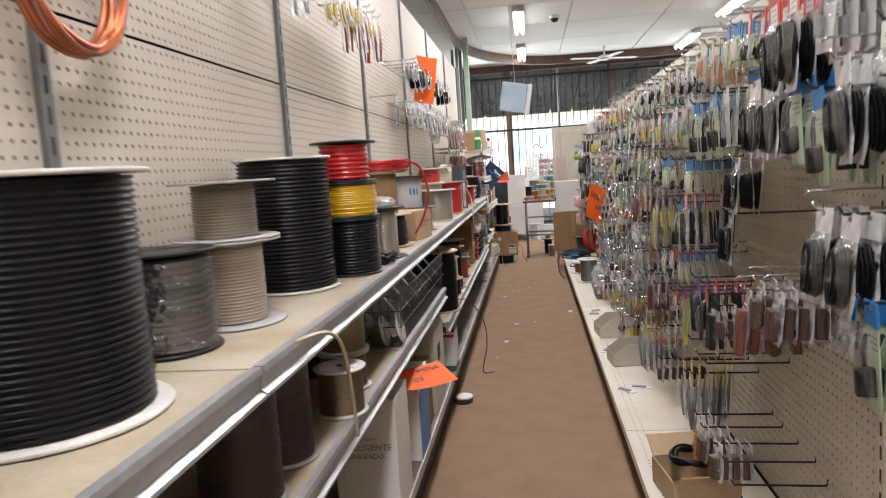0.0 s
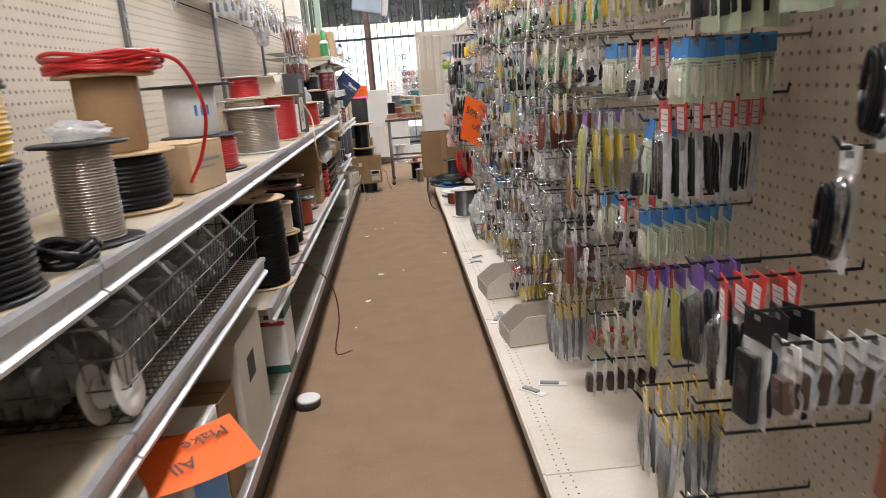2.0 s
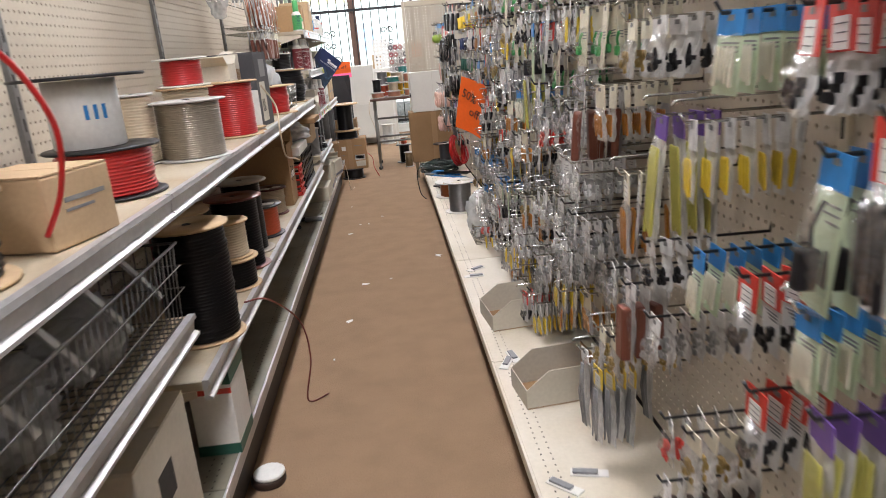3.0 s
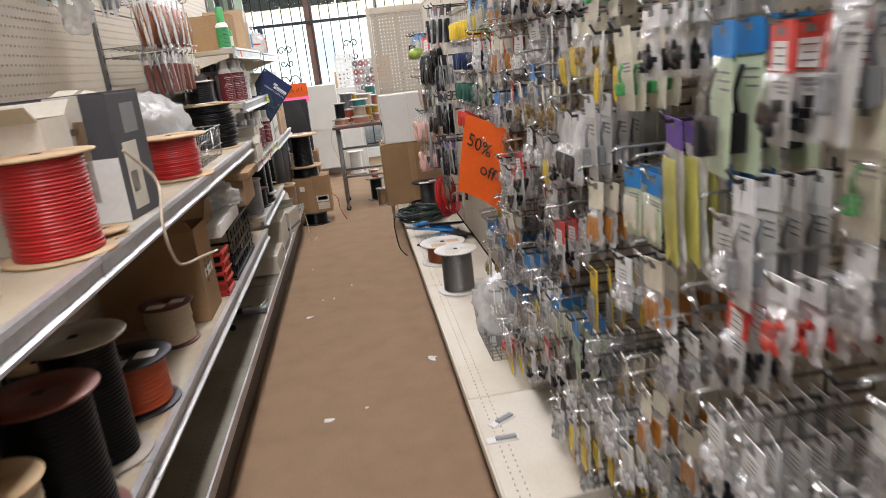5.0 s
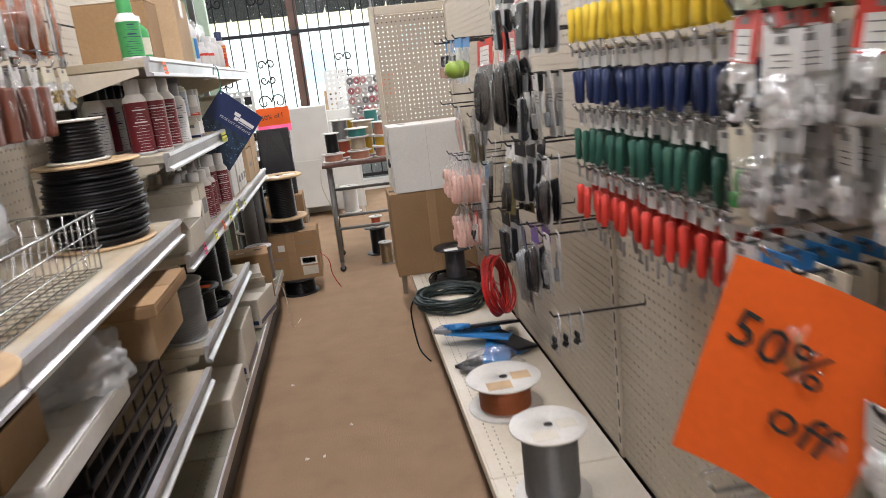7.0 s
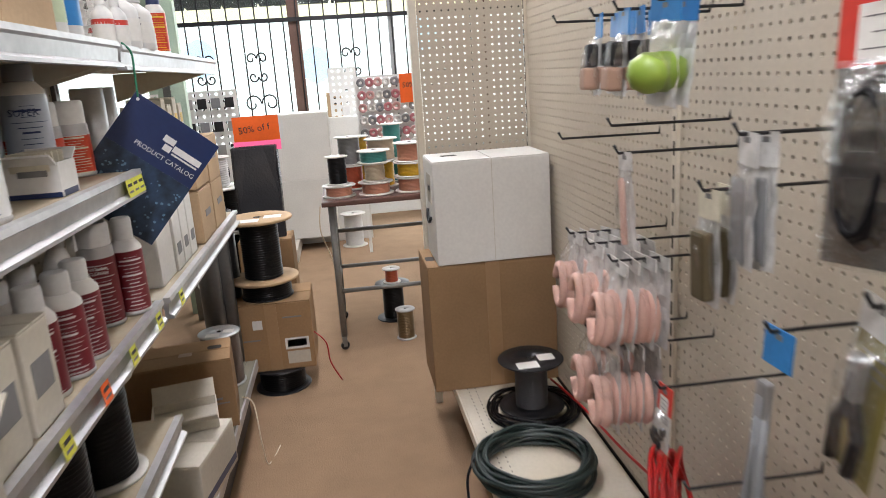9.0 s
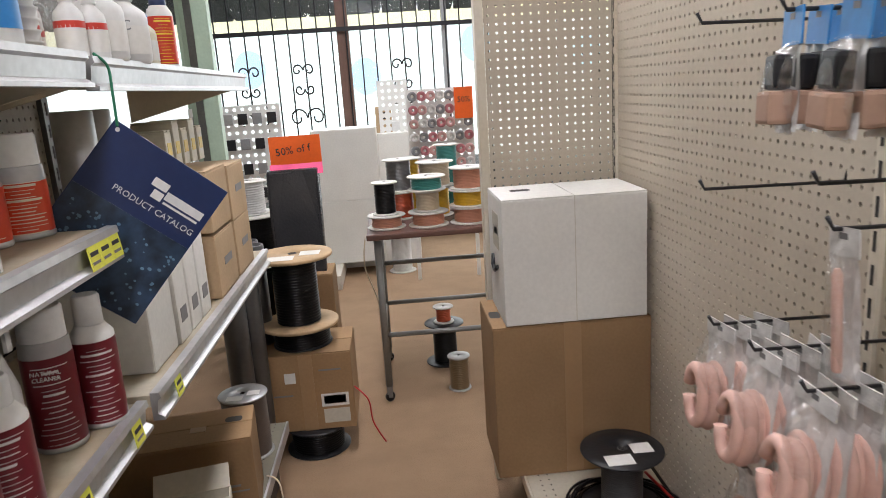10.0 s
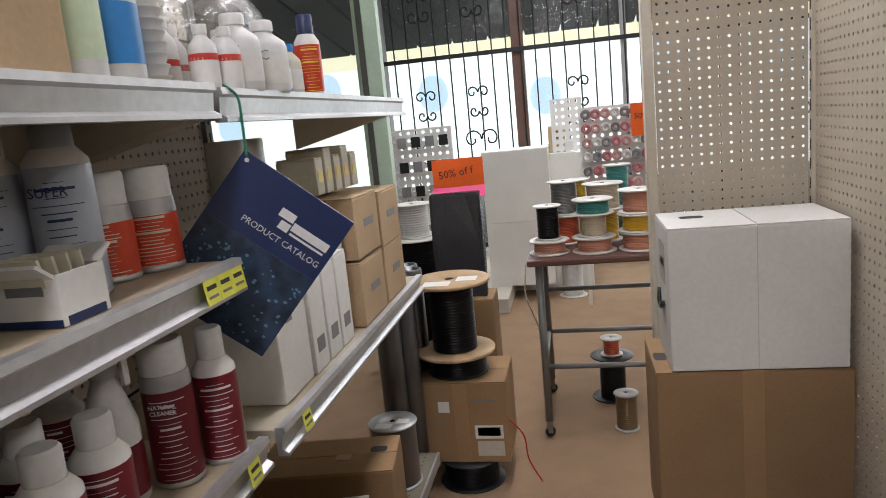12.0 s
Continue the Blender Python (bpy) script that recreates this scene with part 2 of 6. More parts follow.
def perforated(name, width, height, material, pitch=0.0254, hole=0.0043, thick=0.004):
    """A panel in its own x-z plane with a real round hole at every pitch."""
    nx, nz = max(1, round(width / pitch)), max(1, round(height / pitch))
    px, pz = width / nx, height / nz
    gx, gz = np.meshgrid(np.arange(nx), np.arange(nz), indexing="ij")
    cx, cz = (gx.ravel() + 0.5) * px, (gz.ravel() + 0.5) * pz
    ang = np.arange(8) * math.pi / 4 + math.pi / 8
    ox = np.concatenate([np.array([0.5, -0.5, -0.5, 0.5]) * px, hole * np.cos(ang), hole * np.cos(ang)])
    oz = np.concatenate([np.array([0.5, 0.5, -0.5, -0.5]) * pz, hole * np.sin(ang), hole * np.sin(ang)])
    oy = np.concatenate([np.zeros(12), np.full(8, thick)])
    n = len(cx)
    v = np.stack([cx[:, None] + ox, np.broadcast_to(oy, (n, 20)), cz[:, None] + oz], -1).reshape(-1, 3)
    quads = [(0, 1, 6, 5), (1, 2, 8, 7), (2, 3, 10, 9), (3, 0, 4, 11)]
    tris = [(0, 5, 4), (1, 7, 6), (2, 9, 8), (3, 11, 10)]
    ring = [(4 + i, 4 + (i + 1) % 8, 12 + (i + 1) % 8, 12 + i) for i in range(8)]
    base = (np.arange(n) * 20)[:, None, None]
    q = (base + np.array(quads + ring)[None]).reshape(-1, 4)
    t = (base + np.array(tris)[None]).reshape(-1, 3)
    me = bpy.data.meshes.new(name)
    me.vertices.add(len(v))
    me.vertices.foreach_set("co", v.ravel())
    me.loops.add(q.size + t.size)
    me.loops.foreach_set("vertex_index", np.concatenate([q.ravel(), t.ravel()]).astype(np.int32))
    me.polygons.add(len(q) + len(t))
    me.polygons.foreach_set("loop_start", np.concatenate([np.arange(len(q)) * 4, q.size + np.arange(len(t)) * 3]).astype(np.int32))
    me.polygons.foreach_set("use_smooth", np.zeros(len(q) + len(t), bool))
    me.update(calc_edges=True)
    me.validate()
    me.materials.append(material)
    return me


# ---- the shop's shell ----
X0, X1, Y0, Y1 = -4.2, 5.2, -2.6, 12.9
structure("floor", box(B(), X0, X1, Y0, Y1, -0.1, 0), M_CARPET, label="brown worn carpet floor of the shop", category="floor")
structure("ground", box(B(), -300, 300, Y1 + 0.12, 400, -0.25, -0.1), mat("asphalt", (0.12, 0.12, 0.12), 0.9), label="grey pavement outside the windows", category="ground")


def ceiling():
    bm = B()
    box(bm, X0, X1, Y0, Y1 + 0.1, CEIL + 0.02, CEIL + 0.14)
    for i in range(8):
        for j in range(13):
            box(bm, X0 + 0.01 + i * 1.18, X0 + 1.17 + i * 1.18, Y0 + 0.01 + j * 1.2, Y0 + 1.19 + j * 1.2, CEIL, CEIL + 0.018)
    return bm


structure("ceiling", ceiling(), M_TILE, label="white panelled ceiling with fine seams", category="ceiling")
structure("wall_south", box(B(), X0, X1, Y0 - 0.12, Y0, 0, CEIL), M_WALL, label="plain plaster wall behind the aisle", category="wall")
structure("wall_east", box(B(), X1, X1 + 0.12, Y0, Y1, 0, CEIL), M_WALL, label="plain plaster side wall", category="wall")
structure("wall_west", box(B(), X0 - 0.12, X0, Y0, Y1, 0, CEIL), M_WALL, label="plain plaster side wall", category="wall")

# window front: low sill, brown posts, head, panes and iron bars
WY = 12.9
win = thing("window_1", (0, WY, 0), "large shop window with brown posts and black iron bars", "window", kind="structure")
part("window_sill", box(B(), X0, X1, -0.06, 0.1, 0, 0.12, 0.005), M_WHITE, win)
part("window_head", box(B(), X0, X1, -0.05, 0.1, 2.86, CEIL + 0.02, 0.005), M_BROWN, win)
POSTS = (-4.1, -1.55, -0.36, 0.52, 1.4, 2.3, 3.2, 4.1, 5.1)
for k, x in enumerate(POSTS):
    w = 0.05 if k == 2 else 0.022
    part("window_frame", box(B(), x - w, x + w, -0.045, 0.07, 0.12, 2.86, 0.004), M_BROWN if k % 2 == 0 else plastic("grey_frame", (0.35, 0.36, 0.36), 0.4), win)
glass = clear("window_glass", (0.97, 0.99, 0.98), 0.05, 0.02)
for a, b in zip(POSTS, POSTS[1:]):
    p = part("pane", box(B(), a + 0.05, b - 0.05, 0.03, 0.036, 0.12, 2.86), glass, win)
    p.visible_shadow = False


def scroll(bm, x, z, s, y):
    for sx in (-1, 1):
        pts = []
        for i in range(15):
            a = i / 14 * 2.1 * math.pi
            r = s * (1 - 0.75 * i / 14)
            pts.append((x + sx * (s - r * math.cos(a)) * 0.9, y, z + r * math.sin(a)))
        tube(bm, pts, 0.007, 5)


M_IRON = mat("black_iron", (0.025, 0.025, 0.028), 0.5, 0.4, var=0.1, bump=0)
grille = thing("window_grille", (0, WY - 0.075, 0), "black wrought iron window bars with scroll ornaments", "window bars")
for z in (0.18, 1.84, 2.75):
    part("rail", box(B(), -1.6, 3.4, -0.008, 0.008, z - 0.018, z + 0.018), M_IRON, grille)
barme = mesh("bar", tube(B(), [(0, 0, 0.17), (0, 0, 2.76)], 0.0065, 6), M_IRON)
for i in range(41):
    part("bar", barme, M_IRON, grille, at=pose(-1.55 + i * 0.122, 0, 0))
for x in (-1.18, -0.72, 0.13, 0.95, 1.8):
    bm = B()
    for z, s in ((2.35, 0.06), (2.2, -0.06), (1.52, 0.055), (1.12, 0.09), (0.92, -0.075), (1.36, -0.05)):
        scroll(bm, x, z, s, -0.012)
    part("scroll", bm, M_IRON, grille)

# side bay beyond the end of the shelves, with mint-painted posts
bay = thing("window_2", (0, 0, 0), "mint green side window posts beside the shelves", "window", kind="structure")
for x, y, w in ((-0.83, 9.95, 0.035), (-0.98, 10.25, 0.02), (-1.3, 11.4, 0.03)):
    part("window_frame", box(B(), x - w, x + w, y - 0.03, y + 0.03, 0, CEIL, 0.004), MINT, bay)
for x, y, w in ((-0.92, 10.1, 0.02), (-1.1, 10.8, 0.02), (-1.42, 12.0, 0.03)):
    part("dark_post", box(B(), x - w, x + w, y - 0.02, y + 0.02, 0, CEIL, 0.003), M_STEEL, bay)

# outside: porch roof and a hoarding across the street, its daylight put in as glow
porch = thing("porch_roof", (0, 0, 0), "grey ribbed porch roof outside the windows", "roof", kind="structure")
bm = B()
for k in range(48):
    x = -12 + k * 0.5
    vs = [bm.verts.new(c) for c in ((x, 13.1, 2.98), (x + 0.46, 13.1, 2.98), (x + 0.46, 16.8, 2.36), (x, 16.8, 2.36), (x, 13.1, 3.08), (x + 0.5, 13.1, 3.08), (x + 0.5, 16.8, 2.46), (x, 16.8, 2.46))]
    for q in ((0, 1, 2, 3), (4, 7, 6, 5), (0, 4, 5, 1), (2, 6, 7, 3), (0, 3, 7, 4), (1, 5, 6, 2)):
        bm.faces.new([vs[i] for i in q])
part("roof_sheet", bm, mat("porch_grey", (0.10, 0.11, 0.11), 0.8), porch)
backdrop = thing("backdrop", (0, 21, 0), "glowing sheets for the daylit street and hoarding outside", "backdrop", kind="structure")
# sheet, band and marks emit light in place of daylight falling on them
part("sky_sheet", box(B(), -60, 60, 0, 0.2, -0.1, 14), glow("daylight_glow", (0.92, 0.97, 1.0), 1.7), backdrop)
part("yellow_band", box(B(), -60, 60, -0.3, -0.1, 2.5, 2.8), glow("yellow_daylit_glow", (1.0, 0.95, 0.7), 1.5), backdrop)
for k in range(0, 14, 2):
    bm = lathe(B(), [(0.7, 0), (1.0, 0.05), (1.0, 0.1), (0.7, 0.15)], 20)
    part("blue_mark", bm, glow("blue_daylit_glow", (0.62, 0.82, 1.0), 1.5), backdrop, at=pose(-7 + k * 1.1, -0.3, 1.6 + 0.25 * (k % 3), 90, 0, 0) @ Matrix.Diagonal((0.3 + 0.1 * (k % 2), 0.36, 0.3, 1)))

# brown fascia where the ceiling curves round to the windows
bm = B()
pts = [(-0.92, y) for y in np.linspace(-2.5, 9.6, 12)] + [(-0.92 + 1.6 * (1 - math.cos(a)), 9.6 + 2.6 * math.sin(a)) for a in np.linspace(0.15, 1.57, 12)] + [(x, 12.2) for x in (1.5, 3.0, 5.1)]
for (xa, ya), (xb, yb) in zip(pts, pts[1:]):
    vs = [bm.verts.new(c) for c in ((xa, ya, 2.84), (xb, yb, 2.84), (xb, yb, CEIL), (xa, ya, CEIL), (xa - 0.03, ya + 0.03, 2.84), (xb - 0.03, yb + 0.03, 2.84), (xb - 0.03, yb + 0.03, CEIL), (xa - 0.03, ya + 0.03, CEIL))]
    for q in ((0, 1, 2, 3), (5, 4, 7, 6), (0, 4, 5, 1)):
        bm.faces.new([vs[i] for i in q])
structure("trim", bm, M_BROWN, label="dark brown curved fascia under the ceiling", category="trim")

M_TUBE = glow("fluorescent_tube", (1.0, 0.97, 0.94), 11.0)


def tube_fixture(x, y):
    t = thing("ceiling_light", (x, y, CEIL), "white fluorescent strip light on the ceiling", "ceiling light", "strip lights")
    part("housing", box(B(), -0.07, 0.07, -0.62, 0.62, -0.06, 0, 0.008), M_WHITE, t)
    for sx in (-0.04, 0.04):
        part("tube", tube(B(), [(sx, -0.6, -0.08), (sx, 0.6, -0.08)], 0.016, 10), M_TUBE, t)


for tx, ty in TUBES:
    tube_fixture(tx, ty)

# ---- shelving ----
LF, LB = -0.45, -0.82   # front edge and back panel of the long shelving unit
RF, RB = 0.29, 0.66     # deck edge and back panel of the hanging wall
UPR = [0.125 + 1.165 * k for k in range(-1, 8)]
left = thing("wall_north", (0, 0, 0), "cream perforated panel wall behind the shelves", "wall", kind="structure")
for y0, y1 in zip(UPR, UPR[1:]):
    z_top = 2.35
    for z0, z1 in ((0.2, 0.84), (0.846, 1.54), (1.546, z_top)):
        part("panel", perforated("panel", y1 - y0 - 0.03, z1 - z0, M_PEG), M_PEG, left, at=pose(LB, y0 + 0.015, z0, 0, 0, 90))
# added dark sheet in front of the rear board, gives the holes their shade
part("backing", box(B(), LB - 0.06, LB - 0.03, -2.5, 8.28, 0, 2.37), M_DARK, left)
part("rear_board", box(B(), LB - 0.1, LB - 0.064, -2.5, 8.29, 0, 2.38), M_CREAM, left)
for y in UPR:
    bm = box(B(), LB - 0.02, LB + 0.012, y - 0.014, y + 0.014, 0.02, 2.36)
    for k in range(44):
        box(bm, LB + 0.0122, LB + 0.0132, y - 0.003, y + 0.003, 0.15 + k * 0.05, 0.18 + k * 0.05, mi=1)
    part("upright", bm, (M_STEEL, M_DARK), left)

right = thing("wall_east_display", (0, 0, 0), "cream perforated panel wall with hanging goods", "wall", kind="structure")
RU = [8.66 - 1.165 * k for k in range(10)][::-1]
RTOP = 1.62
for y0, y1 in zip(RU, RU[1:]):
    for z0, z1 in ((0.2, RTOP),):
        part("panel", perforated("panel", y1 - y0 - 0.02, z1 - z0, M_PEG), M_PEG, right, at=pose(RB, y1 - 0.01, z0, 0, 0, -90))
# added dark sheet that puts shade behind the peg holes
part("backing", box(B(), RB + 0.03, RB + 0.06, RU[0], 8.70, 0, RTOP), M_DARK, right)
part("rear_board", box(B(), RB + 0.064, RB + 0.1, RU[0], 8.70, 0, RTOP), M_CREAM, right)
part("top_rail", box(B(), RB - 0.006, RB + 0.1, RU[0], 8.70, RTOP + 0.003, RTOP + 0.04, 0.004), M_CREAM, right)
for y in RU:
    bm = box(B(), RB - 0.008, RB + 0.02, y - 0.011, y + 0.011, 0.2, RTOP)
    for k in range(27):
        box(bm, RB - 0.0092, RB - 0.0082, y - 0.003, y + 0.003, 0.24 + k * 0.05, 0.27 + k * 0.05, mi=1)
    part("upright", bm, (M_CREAM, M_DARK), right)

# end panel that closes the hanging wall, its holes lit from behind
endp = thing("end_panel", (0, 0, 0), "cream perforated end panel in a wooden-edged frame", "display panel", kind="structure")
part("panel", perforated("panel", 0.384, 1.36, M_PEG, hole=0.0039), M_PEG, endp, at=pose(0.275, 8.70, 0.23))
part("side_frame", box(B(), 0.245, 0.273, 8.685, 8.735, 0.0, 1.64, 0.004), M_CREAM, endp)
part("top_frame", box(B(), 0.275, 0.655, 8.688, 8.733, 1.593, 1.638, 0.004), M_CREAM, endp)

# shelves: deck, aluminium price rail with a rolled lip, brackets under it


def shelf(y0, y1, z, front=LF, label="cream metal shelf with a brushed aluminium price rail", bracket=True):
    s = thing("shelf", (0, y0, z), label, "shelf", "gondola shelves")
    w = y1 - y0
    part("deck", box(B(), LB + 0.013, front - 0.012, 0.004, w - 0.004, -0.022, 0, 0.002), M_SHELFTOP, s)
    bm = B()
    prof = [(-0.012, 0.004), (0.004, 0.004), (0.006, -0.006), (0.0, -0.010), (-0.003, -0.034), (0.008, -0.040), (0.008, -0.046), (-0.012, -0.046)]
    a = [bm.verts.new((front + x, 0.003, zz)) for x, zz in prof]
    b = [bm.verts.new((front + x, w - 0.003, zz)) for x, zz in prof]
    for i in range(len(prof)):
        j = (i + 1) % len(prof)
        bm.faces.new((a[i], a[j], b[j], b[i]))
    bm.faces.new(a[::-1])
    bm.faces.new(b)
    part("price_rail", bm, M_ALU, s)
    if bracket:
        for yy in (0.006, w - 0.009):
            bm = B()
            vs = [[bm.verts.new((x, yy + d, zz)) for x, zz in ((LB + 0.015, -0.024), (front - 0.03, -0.024), (front - 0.03, -0.04), (LB + 0.015, -0.12))] for d in (0, 0.003)]
            bm.faces.new(vs[0])
            bm.faces.new(vs[1][::-1])
            for i in range(4):
                bm.faces.new((vs[0][i], vs[0][(i + 1) % 4], vs[1][(i + 1) % 4], vs[1][i]))
            part("bracket", bm, M_CREAM, s)
    return s


def base_deck(y0, y1, z, f, b, label):
    """Low deck with a kick plate set back under it and small holes along its edge."""
    s = thing("base_deck", (0, y0, 0), label, "display base", "base decks")
    w, d = y1 - y0, 1 if b > f else -1
    lo, hi = sorted((f, b))
    part("deck", box(B(), lo, hi, 0.002, w - 0.002, z - 0.02, z, 0.002), M_CREAM if d > 0 else M_BASE, s)
    part("lip", box(B(), *sorted((f - d * 0.008, f - d * 0.0005)), 0.002, w - 0.002, z - 0.035, z + 0.003, 0.002), M_ALU if d < 0 else M_CREAM, s)
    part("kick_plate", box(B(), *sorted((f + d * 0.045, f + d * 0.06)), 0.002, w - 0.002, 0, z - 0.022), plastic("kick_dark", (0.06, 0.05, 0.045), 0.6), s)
    bm = B()
    n = int(w / 0.0254)
    for i in range(n):
        for k in (0.035, 0.06):
            x, y = f + d * k, (i + 0.5) * w / n
            vs = [bm.verts.new((x + 0.003 * math.cos(a), y + 0.003 * math.sin(a), z + 0.0006)) for a in np.arange(6) * math.pi / 3]
            bm.faces.new(vs)
    # flat dark dots laid on the deck as the shade of its holes
    part("punched_holes", bm, M_DARK, s)
    return s


LJ = [-2.2, -1.1, 0.06, 1.2, 2.31, 3.42, 4.53, 5.65, 6.66]
for a, b in zip(LJ, LJ[1:]):
    shelf(a, b, 0.952)
for a, b in zip(LJ[:5], LJ[1:6]):
    shelf(a, b, 0.68)
for a, b in zip(LJ[5:], LJ[6:]):
    shelf(a, b, 0.512)
for z in (1.385, 1.132, 0.845, 0.57):
    shelf(6.67, 7.65, z, label="cream metal shelf with yellow tags on its price rail")
shelf(7.66, 8.81, 1.38)
shelf(7.70, 8.81, 0.832)
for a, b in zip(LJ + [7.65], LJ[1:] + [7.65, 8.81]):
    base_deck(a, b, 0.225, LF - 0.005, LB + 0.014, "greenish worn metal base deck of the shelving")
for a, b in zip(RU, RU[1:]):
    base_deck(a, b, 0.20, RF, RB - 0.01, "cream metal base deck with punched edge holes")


# ---- makers of loose things ----


def winding(r, h, core, pitch, z0=0.0, bulge=0.0, seg=26, wob=0.0):
    """Wire wound on a core: ridges, one for every turn."""
    n = max(3, int(h / pitch))
    prof = [(core * 0.3, z0)]
    rnd = random.Random(int(r * 1e5) + n)
    for i in range(n):
        z = z0 + (i + 0.5) * h / n
        rr = r * (1 + bulge * math.sin(math.pi * (i + 0.5) / n)) + wob * rnd.uniform(-1, 1)
        d = h / n * 0.5
        prof += [(rr - d * 1.3, z - d * 0.95), (rr, z - d * 0.4), (rr, z + d * 0.4)]
    prof += [(core * 0.3, z0 + h)]
    return lathe(B(), prof, seg)


def disc(r, t, hole=0.0, seg=32, cut=0):
    bm = B()
    e = min(0.002, t * 0.3)
    if hole:
        lathe(bm, [(hole, 0), (r - e, 0), (r, e), (r, t - e), (r - e, t), (hole, t), (hole, 0)], seg, close=False)
    else:
        lathe(bm, [(r - e, 0), (r, e), (r, t - e), (r - e, t)], seg)
    return bm


def spool(x, y, z, r, h, wire, flange, label, wr=0.74, pitch=0.008, t=0.006, bulge=0.0, top=None, rz=0.0, rx=0.0, ry=0.0, wob=0.0006, tag=None, group=""):
    s = thing("wire_spool", (x, y, z, rx, ry, rz), label, "wire spool", group)
    part("flange", disc(r, t, r * 0.12), flange, s)
    part("wire", winding(r * wr, h - 2 * t - 0.001, r * 0.3, pitch, t + 0.0005, bulge, wob=wob), wire, s)
    up = part("flange", disc(top or r, t, r * 0.12), flange, s, at=pose(0, 0, h - t))
    if tag:
        part("label", box(B(), -r * 0.55, r * 0.1, -r * 0.75, -r * 0.3, t + 0.0002, t + 0.0012), tag, up, "printed paper label")
        part("label", box(B(), r * 0.2, r * 0.7, -r * 0.3, r * 0.15, t + 0.0002, t + 0.0012), tag, up, "printed paper label")
    part("hub", disc(r * 0.115, t + 0.002, r * 0.07, 16), M_DARK, s, at=pose(0, 0, h - t - 0.0005))
    return s


def coil(x, y, z, R, r, n, material, label, name="wire_coil", tilt=(0, 0, 0), hgt=0.05, seed=1, category="wire coil"):
    """Loose turns of wire lying in a ring."""
    rnd = random.Random(seed)
    c = thing(name, (x, y, z, *tilt), label, category)
    for k in range(n):
        rr, zz = R * rnd.uniform(0.82, 1.0), r + hgt * rnd.random()
        ox, oy = rnd.uniform(-0.06, 0.06) * R, rnd.uniform(-0.06, 0.06) * R
        bm = B()
        pts = [(ox + rr * math.cos(a), oy + rr * math.sin(a), max(r, zz + 0.006 * math.sin(3 * a + k))) for a in np.linspace(0, 2 * math.pi, 34)]
        tube(bm, pts, r, 6)
        part("turn", bm, material, c)
    return c


def cable(name, pts, r, material, label, category="cable"):
    """A loose cable through a few points, smoothed."""
    P = [Vector(p) for p in pts]
    out = []
    for i in range(len(P) - 1):
        p0, p1, p2, p3 = P[max(i - 1, 0)], P[i], P[i + 1], P[min(i + 2, len(P) - 1)]
        for k in range(8):
            t = k / 8
            out.append(0.5 * (2 * p1 + (p2 - p0) * t + (2 * p0 - 5 * p1 + 4 * p2 - p3) * t * t + (3 * p1 - p0 - 3 * p2 + p3) * t ** 3))
    out.append(P[-1])
    ob = new(name, mesh(name, tube(B(), out, r, 7), material))
    return tagged(ob, label, category)


def carton(x, y, z, sx, sy, sz, material, label, rz=0.0, tape=True, hole=None, bars=(), open_top=False, name="carton", group="", seam="x"):
    """A corrugated box: shell, flaps with a seam, tape, hand hole, printed bars. Origin at the middle of its base."""
    c = thing(name, (x, y, z, 0, 0, rz), label, "box", group)
    hx, hy = sx / 2, sy / 2
    if open_top:
        bm = B()
        w = 0.004
        rings = [[bm.verts.new((sx_ * a, sy_ * b, zz)) for sx_, sy_ in ((-1, -1), (1, -1), (1, 1), (-1, 1))] for a, b, zz in ((hx, hy, 0), (hx, hy, sz), (hx - w, hy - w, sz), (hx - w, hy - w, w))]
        for lo_, up_ in zip(rings, rings[1:]):
            for i in range(4):
                bm.faces.new((lo_[i], lo_[(i + 1) % 4], up_[(i + 1) % 4], up_[i]))
        bm.faces.new(rings[0][::-1])
        bm.faces.new(rings[-1])
        part("body", bm, material, c)
        for s in (-1, 1):
            part("flap", box(B(), -hx + 0.002, hx - 0.002, 0, hy * 0.8, 0, 0.004), material, c, at=pose(0, s * (hy - 0.004), sz - 0.002, 35 if s > 0 else 145, 0, 0))
    else:
        part("body", box(B(), -hx, hx, -hy, hy, 0, sz - 0.004, 0.004), material, c)
        if seam == "x":
            for s in (-1, 1):
                part("flap", box(B(), -hx + 0.001, hx - 0.001, *sorted((s * 0.0015, s * (hy - 0.001))), sz - 0.004, sz, 0.0012), material, c)
        else:
            for s in (-1, 1):
                part("flap", box(B(), *sorted((s * 0.0015, s * (hx - 0.001))), -hy + 0.001, hy - 0.001, sz - 0.004, sz, 0.0012), material, c)
    if tape:
        if seam == "x":
            part("tape", box(B(), -hx - 0.0006, hx + 0.0006, -0.024, 0.024, sz - 0.06, sz + 0.0008), M_TAPE, c)
        else:
            part("tape", box(B(), -0.024, 0.024, -hy - 0.0008, hy + 0.0008, 0.004, sz + 0.0008), M_TAPE, c)
    if hole:
        bm = B()
        a, b, w, d = hole
        vs = [bm.verts.new((a + w * math.copysign(1, math.cos(q)) * 0.7 + w * 0.45 * math.cos(q), b + d * math.sin(q), sz + 0.0009)) for q in np.arange(12) * math.pi / 6 + 0.1]
        bm.faces.new(vs)
        # flat dark patch as the shade inside the opening
        part("hand_hole", bm, M_DARK, c)
    for face, u0, u1, v0, v1, m in bars:
        e = 0.0008
        if face == "-y":
            g = (u0, u1, -hy - e, -hy, v0, v1)
        elif face == "+x":
            g = (hx, hx + e, u0, u1, v0, v1)
        elif face == "-x":
            g = (-hx - e, -hx, u0, u1, v0, v1)
        else:
            g = (u0, u1, v0, v1, sz, sz + e + 0.0004)
        part("print", box(B(), *g), m, c)
    return c


